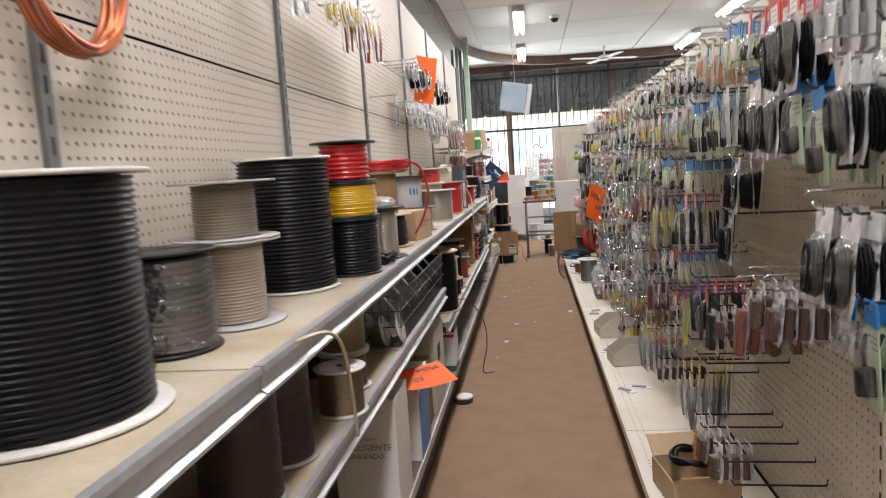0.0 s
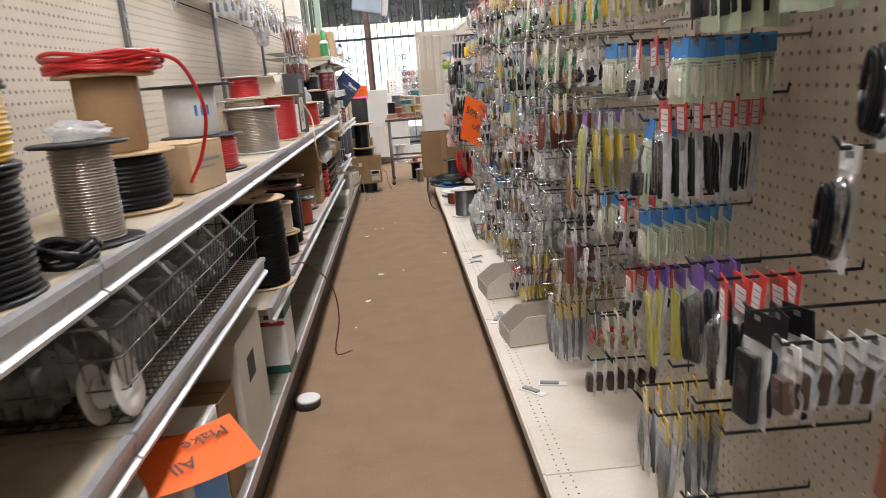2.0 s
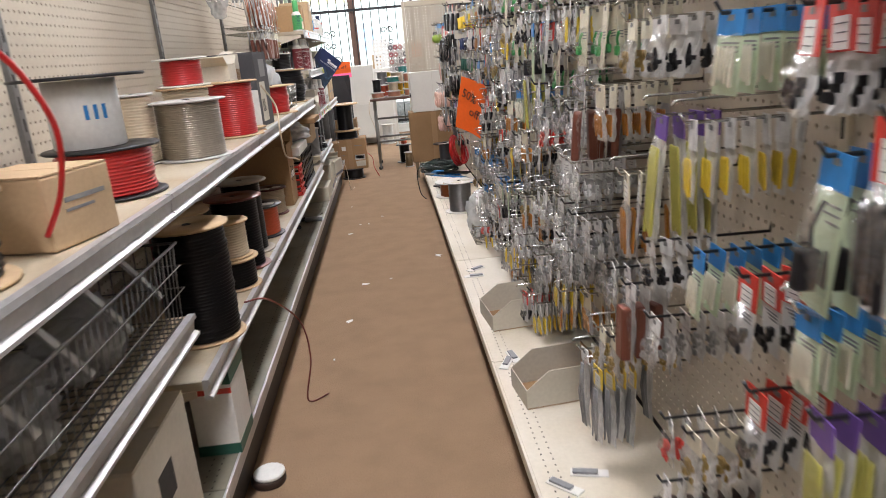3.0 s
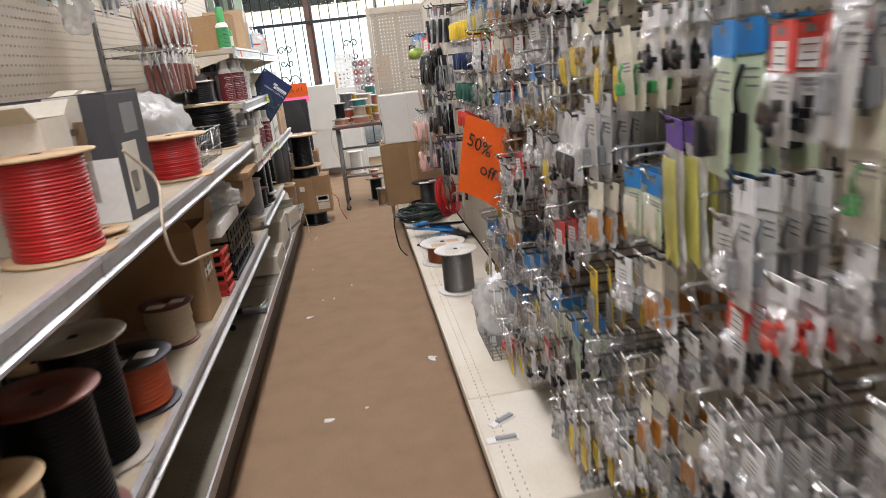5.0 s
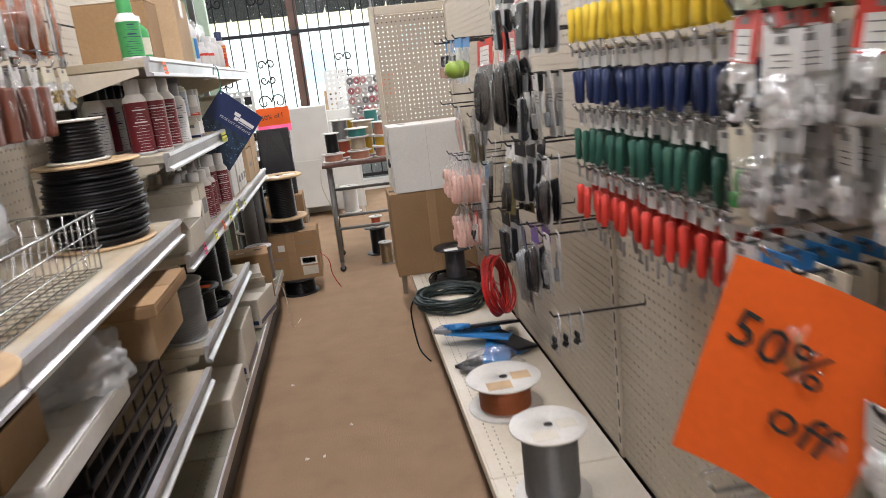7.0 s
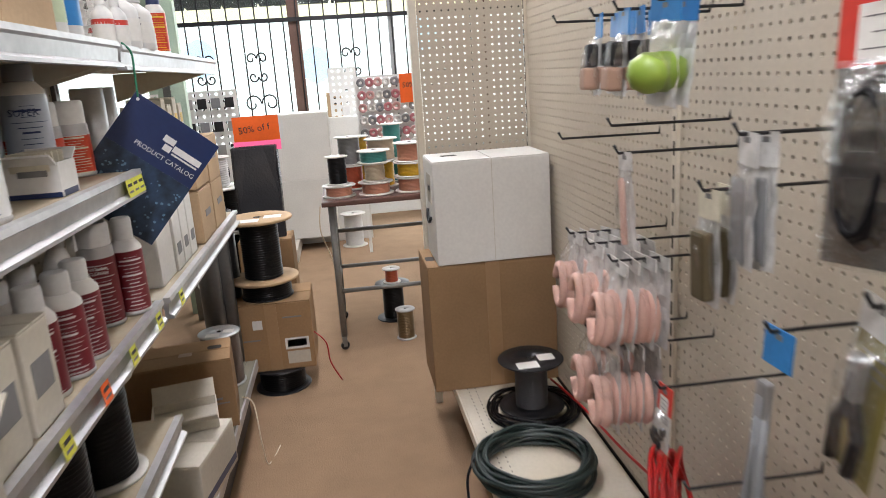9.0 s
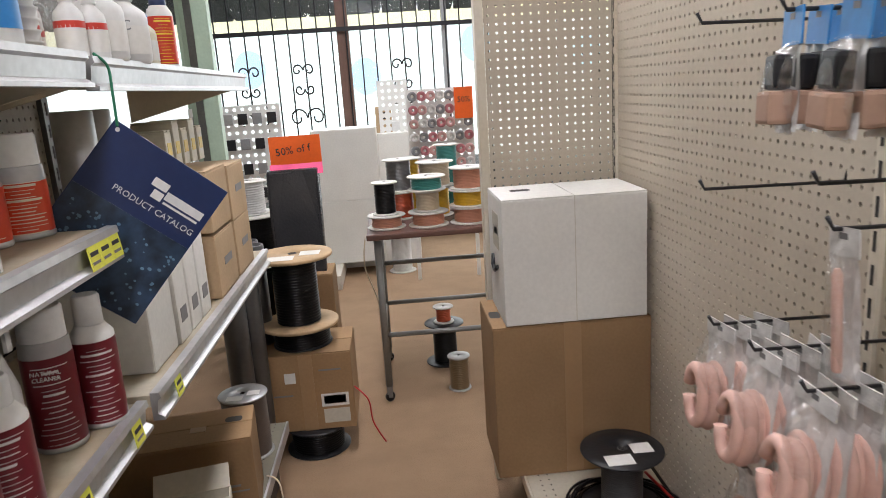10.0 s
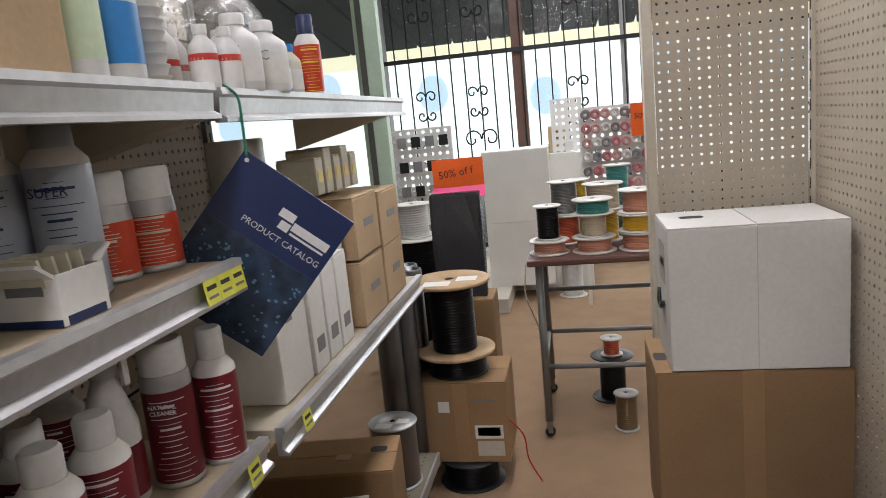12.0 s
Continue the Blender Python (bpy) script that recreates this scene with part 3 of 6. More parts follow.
def can(x, y, z, r, h, body, cap, label, cap_h=0.045, name="spray_can", category="spray can", bars=None, rz=0.0, shoulder=True, words=None, group=""):
    c = thing(name, (x, y, z, 0, 0, rz), label, category, group)
    hb = h - cap_h
    part("rim", lathe(B(), [(r * 0.98, 0), (r * 1.02, 0.002), (r * 1.02, 0.006), (r * 0.98, 0.008)], 24), M_ALU, c)
    part("body", lathe(B(), [(r, 0.0082), (r, hb - 0.022)], 24), body, c)
    part("shoulder", lathe(B(), [(r * 0.99, hb - 0.0218), (r * 0.97, hb - 0.015), (r * (0.75 if shoulder else 0.96), hb - 0.005), (r * (0.64 if shoulder else 0.94), hb)], 24), M_WCARD if shoulder else M_ALU, c)
    rc = r * (0.62 if shoulder else 0.9)
    part("cap", lathe(B(), [(rc, hb + 0.0004), (rc, h - 0.004), (rc - 0.003, h)], 20), cap, c)
    if bars:
        rnd = random.Random(int(abs(x * 9000 + y * 7000)))
        for k in range(15):
            zz = hb * (0.08 + 0.05 * k)
            bm = B()
            w, t = rnd.uniform(0.5, 1.7), 0.0034 if k in (9, 13) else rnd.choice((0.0007, 0.001, 0.0014))
            n = 10
            ang = [-math.pi / 2 - w / 2 + 0.5 + w * i / n for i in range(n + 1)]
            lo = [bm.verts.new(((r + 0.0004) * math.cos(a), (r + 0.0004) * math.sin(a), zz)) for a in ang]
            hi = [bm.verts.new(((r + 0.0004) * math.cos(a), (r + 0.0004) * math.sin(a), zz + t)) for a in ang]
            for i in range(n):
                bm.faces.new((lo[i], lo[i + 1], hi[i + 1], hi[i]))
            part("print", bm, bars, c)
    if words:
        letters("print", words[0], words[1], words[2], c, pose(0, 0, hb * 0.72) @ pose(0.35 * r, -r - 0.0006, 0, 90, 0, 12))
    return c


def bottle(x, y, z, r, h, body, cap, label, name="bottle", band=None, group=""):
    c = thing(name, (x, y, z), label, "bottle", group)
    part("body", lathe(B(), [(r * 0.9, 0), (r, 0.006), (r, h * 0.62), (r * 0.92, h * 0.7), (r * 0.45, h * 0.82), (r * 0.42, h * 0.85)], 22), body, c)
    part("cap", lathe(B(), [(r * 0.5, h * 0.852), (r * 0.5, h - 0.003), (r * 0.44, h)], 16), cap, c)
    if band:
        part("label", lathe(B(), [(r + 0.0006, h * 0.12), (r + 0.0006, h * 0.5)], 22, close=False), band, c)
    return c


def trigger_bottle(x, y, z, label):
    c = thing("trigger_bottle", (x, y, z), label, "bottle")
    part("body", lathe(B(), [(0.03, 0), (0.034, 0.006), (0.034, 0.11), (0.02, 0.16), (0.014, 0.175)], 22), WHITEP, c)
    part("label", lathe(B(), [(0.0346, 0.015), (0.0346, 0.085)], 22, close=False), MAROON, c, "maroon printed label")
    part("collar", lathe(B(), [(0.016, 0.1755), (0.016, 0.195), (0.012, 0.198)], 16), WHITEP, c)
    part("trigger_head", box(box(B(), -0.012, 0.04, -0.011, 0.011, 0.2, 0.222, 0.003), 0.03, 0.036, -0.006, 0.006, 0.165, 0.2, 0.001), WHITEP, c)
    return c


def sheet_sign(m, w, h, material, label, words=(), curl=0.02, name="paper_sign"):
    """A bent sheet of paper in its own x-z plane, facing -y, hung from its top."""
    s = thing(name, m, label, "sign")
    bm = B()
    nx, nz = 8, 10
    g = [[[bm.verts.new((w * (i / nx - 0.5), d + curl * math.sin(3.1 * i / nx) + curl * 0.7 * (j / nz) ** 2, -h * j / nz)) for j in range(nz + 1)] for i in range(nx + 1)] for d in (0, 0.0006)]
    for i in range(nx):
        for j in range(nz):
            for k in (0, 1):
                f = bm.faces.new((g[k][i][j], g[k][i + 1][j], g[k][i + 1][j + 1], g[k][i][j + 1]))
                f.smooth = True
    part("sheet", bm, material, s)
    for body, size, u, v, tilt in words:
        cv = curl * math.sin(3.1 * (u / w + 0.5)) + curl * 0.7 * (v / h) ** 2
        letters("writing", body, size, M_INK, s, pose(u, cv - 0.011, -v, 90, tilt, 0), "black marker handwriting")
    return s


def bag(x, y, z, sx, sy, sz, label, material=None, seed=3, rz=0.0, name="plastic_bag"):
    """A crumpled film bag: an uneven closed skin."""
    bm = B()
    bmesh.ops.create_icosphere(bm, subdivisions=4, radius=1)
    off = Vector((seed * 3.1, seed * 1.7, 0))
    for v in bm.verts:
        n1 = noise.noise(v.co * 1.6 + off) * 0.35 + abs(noise.noise(v.co * 4.2 + off)) * 0.32
        c = v.co * (0.8 + n1)
        v.co = Vector((c.x * sx / 2, c.y * sy / 2, max(0.0, (c.z + 0.85) * sz / 1.9)))
    for f in bm.faces:
        f.smooth = True
    ob = new(name, mesh(name, bm, material or M_BAG))
    ob.matrix_basis = pose(x, y, z, 0, 0, rz)
    return tagged(ob, label, "plastic bag")


def wire_basket(x, y, z, sx, sy, h, label, step=0.03, r=0.0016, name="wire_basket", metal=M_CHROME):
    """A basket of crossed wires with a heavier rim."""
    b = thing(name, (x, y, z), label, "wire basket")
    hx, hy = sx / 2, sy / 2
    part("rim", tube(B(), [(-hx, -hy, h), (hx, -hy, h), (hx, hy, h), (-hx, hy, h), (-hx, -hy, h)], r * 2, 6), metal, b)
    mx = mesh("wire", tube(B(), [(-hx, 0, h), (-hx * 0.94, 0, r), (hx * 0.94, 0, r), (hx, 0, h)], r, 5), metal)
    my = mesh("wire", tube(B(), [(0, -hy, h), (0, -hy * 0.96, r), (0, hy * 0.96, r), (0, hy, h)], r, 5), metal)
    for k in range(int(sy / step) + 1):
        part("wire", mx, metal, b, at=pose(0, -hy * 0.96 + k * sy * 0.96 / int(sy / step), 0))
    for k in range(int(sx / step) + 1):
        part("wire", my, metal, b, at=pose(-hx * 0.94 + k * sx * 0.94 / int(sx / step), 0, 0))
    for k in (0.4, 0.7):
        part("wire", tube(B(), [(-hx, -hy, h * k), (hx, -hy, h * k), (hx, hy, h * k), (-hx, hy, h * k), (-hx, -hy, h * k)], r, 5), metal, b)
    return b


# ---- top shelf, z 0.953 ----
T = 0.9535
WFL = plastic("white_flange", (0.62, 0.60, 0.55), 0.45)
GFL = plastic("grey_flange", (0.40, 0.39, 0.37), 0.45)
spool(-0.655, 1.00, T, 0.155, 0.31, BLACK, WFL, "large black cable spool with white flanges", wr=0.86, pitch=0.0085)
spool(-0.575, 0.70, T, 0.075, 0.10, BLACK, BLACKP, "small black cable spool near the shelf edge", wr=0.8)
sb = spool(-0.672, 1.335, T, 0.095, 0.175, BLACK, BLACKP, "black cable spool wrapped in clear film", wr=0.9, pitch=0.011)
part("film_wrap", lathe(B(), [(0.092, 0.01), (0.09, 0.16)], 24, close=False), M_PLASTIC, sb, "clear stretch film")
spool(-0.64, 1.545, T, 0.105, 0.17, TANW, GFL, "beige wire spool with grey flanges", wr=0.64, pitch=0.0065, t=0.005)
spool(-0.64, 1.545, T + 0.171, 0.105, 0.115, plastic("olive_wire", (0.24, 0.20, 0.14), 0.4), GFL, "olive wire spool on top of another spool", wr=0.6, pitch=0.006, t=0.004)
spool(-0.655, 1.94, T, 0.124, 0.335, BLACK, WFL, "tall black cable spool with pale flanges", wr=0.93, pitch=0.010)
spool(-0.555, 2.17, T, 0.092, 0.16, BLACK, BLACKP, "black wire spool at the bottom of a stack", wr=0.93, pitch=0.009)
spool(-0.555, 2.17, T + 0.161, 0.092, 0.10, YELW, BLACKP, "yellow wire spool in a stack of three", wr=0.9, pitch=0.006, bulge=0.05, wob=0.002)
spool(-0.555, 2.17, T + 0.262, 0.09, 0.115, REDW, BLACKP, "red wire spool on top of a stack", wr=0.78, pitch=0.012, top=0.095)
spool(-0.525, 2.49, T, 0.078, 0.17, plastic("pewter_wire", (0.30, 0.26, 0.21), 0.3, metal=0.6), BLACKP, "pewter wire spool with thin black flanges", wr=0.62, pitch=0.005)
spool(-0.68, 2.42, T, 0.06, 0.14, plastic("olive_wire", (0.24, 0.20, 0.14), 0.4), BLACKP, "olive wire spool behind a pewter one", wr=0.75, pitch=0.006)
coil(-0.505, 2.33, T, 0.05, 0.007, 4, BLACK, "small black cable ring on the shelf", seed=19, hgt=0.02)
bag(-0.53, 2.50, T + 0.171, 0.10, 0.09, 0.035, "crumpled film scrap on a wire spool", seed=71)
spool(-0.60, 2.835, T, 0.115, 0.125, BLACK, M_PLY, "black cable spool with round plywood flanges", wr=0.8, pitch=0.009, bulge=0.06, wob=0.003)
dr = thing("cardboard_drum", (-0.60, 2.835, T + 0.126), "brown cardboard drum with a plywood lid", "drum")
part("drum_body", lathe(B(), [(0.062, 0), (0.064, 0.004), (0.064, 0.15), (0.062, 0.152)], 28), M_CARD, dr)
part("lid", disc(0.1, 0.007), M_PLY, dr, at=pose(0, 0, 0.153))
coil(-0.60, 2.84, T + 0.287, 0.115, 0.0045, 12, REDW, "red cable coil on the cardboard drum", hgt=0.035, seed=4)
cable("loose_cable", [(-0.5, 2.8, T + 0.32), (-0.45, 2.86, T + 0.30), (-0.43, 2.93, T + 0.2), (-0.46, 2.97, T + 0.1), (-0.5, 2.98, T + 0.03)], 0.0045, REDW, "red cable end hanging from the coil")
carton(-0.56, 3.09, T, 0.17, 0.165, 0.12, M_CARD2, "small closed cardboard box with a paper label", rz=-14, tape=False, bars=(("-y", -0.07, -0.02, 0.05, 0.085, M_WCARD), ("-y", -0.066, -0.024, 0.056, 0.078, M_INK), ("+x", -0.04, 0.06, 0.07, 0.078, M_GREYINK), ("+x", -0.04, 0.03, 0.055, 0.06, M_GREYINK)))
part("wheel", disc(0.085, 0.02, 0.02), BLACKP, thing("plastic_reel", (-0.73, 3.18, T + 0.09, 0, 78, 25), "black plastic reel leaning on the panel", "reel"))
spool(-0.60, 3.50, T, 0.12, 0.11, REDW, BLACKP, "red wire spool under a white tub", wr=0.82, pitch=0.007, wob=0.002)
wt = thing("white_drum", (-0.62, 3.50, T + 0.111), "white cardboard drum with a handwritten price", "drum")
part("drum_body", lathe(B(), [(0.072, 0), (0.074, 0.003), (0.074, 0.14), (0.072, 0.142)], 28), WHITEP, wt)
part("lid", disc(0.135, 0.007), BLACKP, wt, at=pose(0, 0, 0.143))
for k in range(3):
    part("writing", box(B(), -0.004, 0.004, -0.0752, -0.0745, 0.06, 0.09), BLUEW, wt, at=pose(0, 0, 0, 0, 0, 25 + 14 * k))
spool(-0.69, 4.0, T, 0.06, 0.20, CREAMW, GFL, "cream wire spool with thin flanges", wr=0.85, pitch=0.008)
spool(-0.555, 4.05, T, 0.112, 0.17, plastic("pewter_wire", (0.30, 0.26, 0.21), 0.3, metal=0.6), GFL, "large pewter-coloured wire spool", wr=0.82, pitch=0.006)
spool(-0.62, 4.30, T, 0.09, 0.20, CREAMW, M_PLY, "pale wire spool behind others", wr=0.8)
spool(-0.62, 4.30, T + 0.201, 0.085, 0.09, REDW, WFL, "red wire spool stacked on a pale spool", wr=0.75, pitch=0.007)
spool(-0.545, 4.60, T, 0.105, 0.20, REDW, M_PLY, "red wire spool with plywood flanges on the shelf", wr=0.78, pitch=0.007, wob=0.0015)
carton(-0.63, 4.72, T, 0.17, 0.14, 0.26, M_GCARD, "grey-white carton with a dark mark", tape=False, bars=(("-y", 0.0, 0.03, 0.05, 0.08, M_INK),), open_top=True)
spool(-0.5, 4.72, T, 0.05, 0.02, M_PLY, M_PLY, "loose plywood spool flange", wr=0.5)
ex = carton(-0.60, 4.99, T, 0.24, 0.19, 0.30, plastic("charcoal_card", (0.06, 0.06, 0.065), 0.7), "torn charcoal and white wire carton", rz=-6, tape=False, bars=(
    ("-y", -0.12, 0.12, 0.0, 0.15, M_WCARD), ("-y", -0.02, 0.06, 0.15, 0.298, M_GCARD), ("-y", 0.035, 0.06, 0.05, 0.24, M_CARD), ("-y", -0.115, 0.0, 0.015, 0.05, M_INK),
    ("-y", -0.1, 0.02, 0.1, 0.104, M_GREYINK), ("-y", -0.1, 0.0, 0.12, 0.124, M_GREYINK), ("-y", -0.01, 0.045, 0.21, 0.225, M_INK), ("-y", -0.11, -0.03, 0.215, 0.24, M_WCARD),
    ("+x", -0.06, 0.02, 0.02, 0.18, M_GCARD), ("+x", -0.05, -0.01, 0.06, 0.11, M_INK), ("+x", -0.03, 0.05, 0.2, 0.27, M_GREYINK)))
for k in range(3):
    part("torn_flap", box(B(), -0.1 + 0.06 * k, -0.05 + 0.06 * k, -0.04, 0.03, 0, 0.003), M_GCARD, ex, at=pose(0, 0, 0.301, 8 + 6 * k, 10 * k - 6, 0))
spool(-0.66, 5.2, T, 0.13, 0.27, GREYW, BLACKP, "dark spool behind the torn carton", wr=0.8)
cable("loose_cable", [(-0.475, 4.88, 1.12), (-0.44, 4.96, 1.03), (-0.425, 4.88, 0.94), (-0.425, 4.90, 0.86), (-0.425, 4.97, 0.81), (-0.425, 5.2, 0.77), (-0.435, 5.42, 0.73)], 0.004, CREAMW, "cream cable hanging from the torn carton")
spool(-0.55, 5.59, T, 0.122, 0.14, REDW, M_PLY, "red wire spool with pale round flanges", wr=0.66, pitch=0.006, wob=0.003, bulge=0.06, top=0.118)
wire_basket(-0.63, 5.93, T, 0.27, 0.50, 0.12, "chrome wire basket holding a plastic bag")
bag(-0.66, 5.86, T + 0.01, 0.26, 0.40, 0.27, "clear plastic bag of black mesh in a basket", seed=5)
bm = disc(0.1, 0.03, 0.05)
part("mesh_block", bm, BLACKP, thing("mesh_roll", (-0.7, 5.8, T + 0.1, 70, 0, 20), "black plastic mesh roll inside the bag", "mesh roll"))
spool(-0.585, 6.46, T, 0.12, 0.20, BLACK, M_PLY, "black wire spool with plywood flange and loose turns", wr=0.85, pitch=0.007, bulge=0.1, wob=0.006)
coil(-0.585, 6.46, T + 0.021, 0.118, 0.003, 9, BLACK, "loose black wire turns round a spool", hgt=0.12, seed=8)
spool(-0.6, 6.46, T + 0.201, 0.07, 0.1, BLACK, WFL, "small black spool on top of a wire spool", wr=0.85)

# ---- middle shelf near the start, z 0.681 ----
Mz = 0.6815
spool(-0.555, 1.32, Mz, 0.08, 0.225, BROWNW, GFL, "dark brown wire spool with a steel-grey top", wr=0.9, pitch=0.006, tag=M_WCARD)
spool(-0.545, 1.50, Mz, 0.07, 0.225, BROWNW, GFL, "dark brown wire spool with grey flanges", wr=0.88, pitch=0.006)
spool(-0.495, 1.76, Mz, 0.062, 0.112, BRONZ, WFL, "bronze wire spool with white flanges", wr=0.86, pitch=0.005, tag=M_WCARD)
spool(-0.54, 1.95, Mz, 0.07, 0.10, BRONZ, WFL, "bronze wire spool with dented flange", wr=0.85, pitch=0.005)
spool(-0.54, 1.95, Mz + 0.101, 0.07, 0.12, BRONZ, WFL, "bronze wire spool stacked on another", wr=0.88, pitch=0.005, tag=M_WCARD)
spool(-0.68, 2.1, Mz, 0.08, 0.2, BROWNW, BLACKP, "dark wire spool at the back of the shelf", wr=0.85)
cable("loose_cable", [(-0.45, 1.35, T), (-0.43, 1.5, T - 0.02), (-0.43, 1.6, T - 0.1), (-0.44, 1.68, T - 0.3)], 0.004, CREAMW, "cream wire hanging over the shelf edge")
# long wire basket with slanted price holders
wb = wire_basket(-0.63, 2.87, Mz, 0.35, 1.08, 0.17, "long chrome wire shelf basket full of bagged parts", step=0.027, r=0.0017, name="shelf_basket", metal=mat("dull_steel_wire", (0.16, 0.155, 0.15), 0.4, 0.7, var=0.15, bump=0))
for k in range(6):
    part("price_holder", box(B(), -0.003, 0.003, -0.009, 0.009, 0, 0.14), M_ALU, wb, at=pose(0.16, -0.46 + 0.18 * k, 0.08, 0, -38, 0))
for k in range(7):
    bag(-0.64 + 0.06 * (k % 2), 2.42 + 0.14 * k, Mz + 0.006, 0.2, 0.2, 0.11, "clear bag of small parts in the basket", seed=11 + k, name="parts_bag")
    part("coil_body", disc(0.05, 0.03, 0.02), (BLACKP, BROWNW, GREYP)[k % 3], thing("tape_roll", (-0.62, 2.44 + 0.14 * k, Mz + 0.035, 60, 15 * k, 0), "dark roll inside the wire basket", "roll"))
spool(-0.52, 2.36, Mz + 0.05, 0.05, 0.06, WHITEP, WFL, "white empty spool lying on its side", rx=0, ry=78, wr=0.5)

# ---- base deck along the shelves, z 0.226 ----
Bz = 0.2262
ic = carton(-0.545, 2.22, Bz, 0.19, 0.20, 0.36, M_WCARD, "white cable carton with a hand hole and printing", hole=(0.0, 0.0, 0.022, 0.012), tape=False, bars=(("-y", -0.08, -0.03, 0.05, 0.055, M_GREYINK),))
letters("print", "INTELIGENTE", 0.026, M_GREYINK, ic, pose(0.0, -0.1008, 0.215, 90, 0, 0))
letters("print", "CABLEADO.", 0.022, M_GREYINK, ic, pose(0.0, -0.1008, 0.188, 90, 0, 0))
letters("print", "LA DECISION", 0.014, M_GREYINK, ic, pose(-0.01, -0.1008, 0.24, 90, 0, 0))
carton(-0.545, 2.62, Bz, 0.19, 0.22, 0.30, M_WCARD, "white carton with a red top stripe and blue side", tape=False, bars=(("top", -0.05, 0.08, -0.09, -0.02, REDP), ("+x", -0.1, 0.1, 0.0, 0.24, BLUEW)))
sheet_sign(pose(-0.47, 2.55, 0.56, -80, 0, 35), 0.2, 0.15, M_ORANGE, "orange paper sign with black handwriting", (("Make", 0.042, 0.03, 0.05, 172), ("All", 0.045, -0.03, 0.105, 172)), 0.008)
carton(-0.55, 3.12, Bz, 0.19, 0.30, 0.345, M_GCARD, "tall beige carton with a dark hand hole", tape=False, bars=(("+x", -0.06, 0.02, 0.2, 0.27, M_DARK),))
carton(-0.7, 3.08, Bz, 0.09, 0.34, 0.3, M_CARD, "brown carton behind a beige one", tape=False)
carton(-0.57, 2.88, Bz, 0.2, 0.14, 0.26, M_CARD, "brown cardboard box on the base deck", tape=False)
gb = carton(-0.50, 3.66, Bz, 0.11, 0.16, 0.24, M_WCARD, "white carton with green ends and red stripe", tape=False, bars=(("-y", -0.055, 0.055, 0.2, 0.24, DKGREEN), ("-y", -0.055, 0.055, 0.0, 0.03, DKGREEN), ("-y", -0.055, 0.055, 0.175, 0.19, REDP), ("+x", -0.08, 0.08, 0.2, 0.24, DKGREEN), ("+x", -0.08, 0.08, 0.0, 0.03, DKGREEN)))
puck = thing("tape_tin", (-0.44, 3.78, 0.0), "dark brown round tin with a pale lid on the carpet", "tin")
part("body", lathe(B(), [(0.05, 0), (0.052, 0.004), (0.052, 0.02), (0.05, 0.023)], 28), BROWNW, puck)
part("lid", disc(0.047, 0.01), M_WCARD, puck, at=pose(0.004, 0.002, 0.0235))
clampb = thing("rubber_clamp", (-0.54, 6.15, Bz), "black rubber clamp lying on the base deck", "clamp")
part("jaw", tube(B(), [(-0.1 * math.cos(a) * 0.7, 0.12 * math.sin(a), 0.014) for a in np.linspace(-1.1, 1.9, 12)], 0.013, 8), BLACKP, clampb)
part("grip", box(B(), -0.02, 0.09, 0.06, 0.1, 0.004, 0.03, 0.006), GREYP, clampb)
part("bolt", tube(B(), [(0.05, 0.1, 0.02), (0.08, 0.2, 0.022)], 0.005, 6), M_CHROME, clampb)

# ---- middle shelf further on, z 0.513 ----
Sz = 0.5132
spool(-0.52, 3.72, Sz, 0.105, 0.31, BLACK, M_PLY, "tall black wire spool with plywood flanges", wr=0.86, pitch=0.009, bulge=0.04, wob=0.002)
spool(-0.62, 3.95, Sz, 0.1, 0.30, plastic("rose_wire", (0.34, 0.06, 0.07), 0.4), M_PLY, "dark red wire spool behind a black one", wr=0.8, pitch=0.008)
spool(-0.53, 4.14, Sz, 0.09, 0.10, BLACK, M_PLY, "low black spool on the shelf", wr=0.85)
spool(-0.53, 4.14, Sz + 0.101, 0.075, 0.12, CREAMW, M_PLY, "cream spool stacked on a black one", wr=0.85)
spool(-0.545, 4.37, Sz, 0.10, 0.255, BLACK, plastic("rust_flange", (0.16, 0.05, 0.035), 0.4), "tall black wire spool with rust-brown flanges", wr=0.8, pitch=0.009)
spool(-0.56, 4.585, Sz, 0.10, 0.275, BLACK, plastic("taupe_flange", (0.34, 0.29, 0.23), 0.5), "tall black wire spool with taupe flanges", wr=0.72, pitch=0.008)
spool(-0.555, 4.82, Sz, 0.10, 0.13, ORANGEW, BLACKP, "orange-red wire spool with labelled black flange", wr=0.82, pitch=0.010, tag=M_WCARD)
spool(-0.735, 4.76, Sz, 0.07, 0.17, GREYW, M_PLY, "grey wire spool with pale flange", wr=0.8)
sheet_sign(pose(-0.7, 4.86, Sz + 0.12, 8, 0, 15), 0.2, 0.115, M_ORANGE, "orange paper sign tucked behind spools", (("50%", 0.05, 0, 0.05, 0),), 0.006)
spool(-0.57, 5.235, Sz, 0.078, 0.125, CREAMW, plastic("dark_red_flange", (0.10, 0.03, 0.03), 0.4), "cream wire spool with dark red flanges", wr=0.86, pitch=0.008, wob=0.002, tag=M_WCARD)
cb = carton(-0.645, 5.47, Sz, 0.32, 0.19, 0.30, M_CARD, "large open brown carton with stencilled side", tape=False, open_top=True, bars=(("+x", -0.05, 0.06, 0.13, 0.16, M_WCARD),))
letters("print", "PART", 0.035, M_INK, cb, pose(0.1612, -0.03, 0.15, 90, 90, 90))
letters("print", "QTY", 0.035, M_INK, cb, pose(0.1612, 0.02, 0.15, 90, 90, 90))


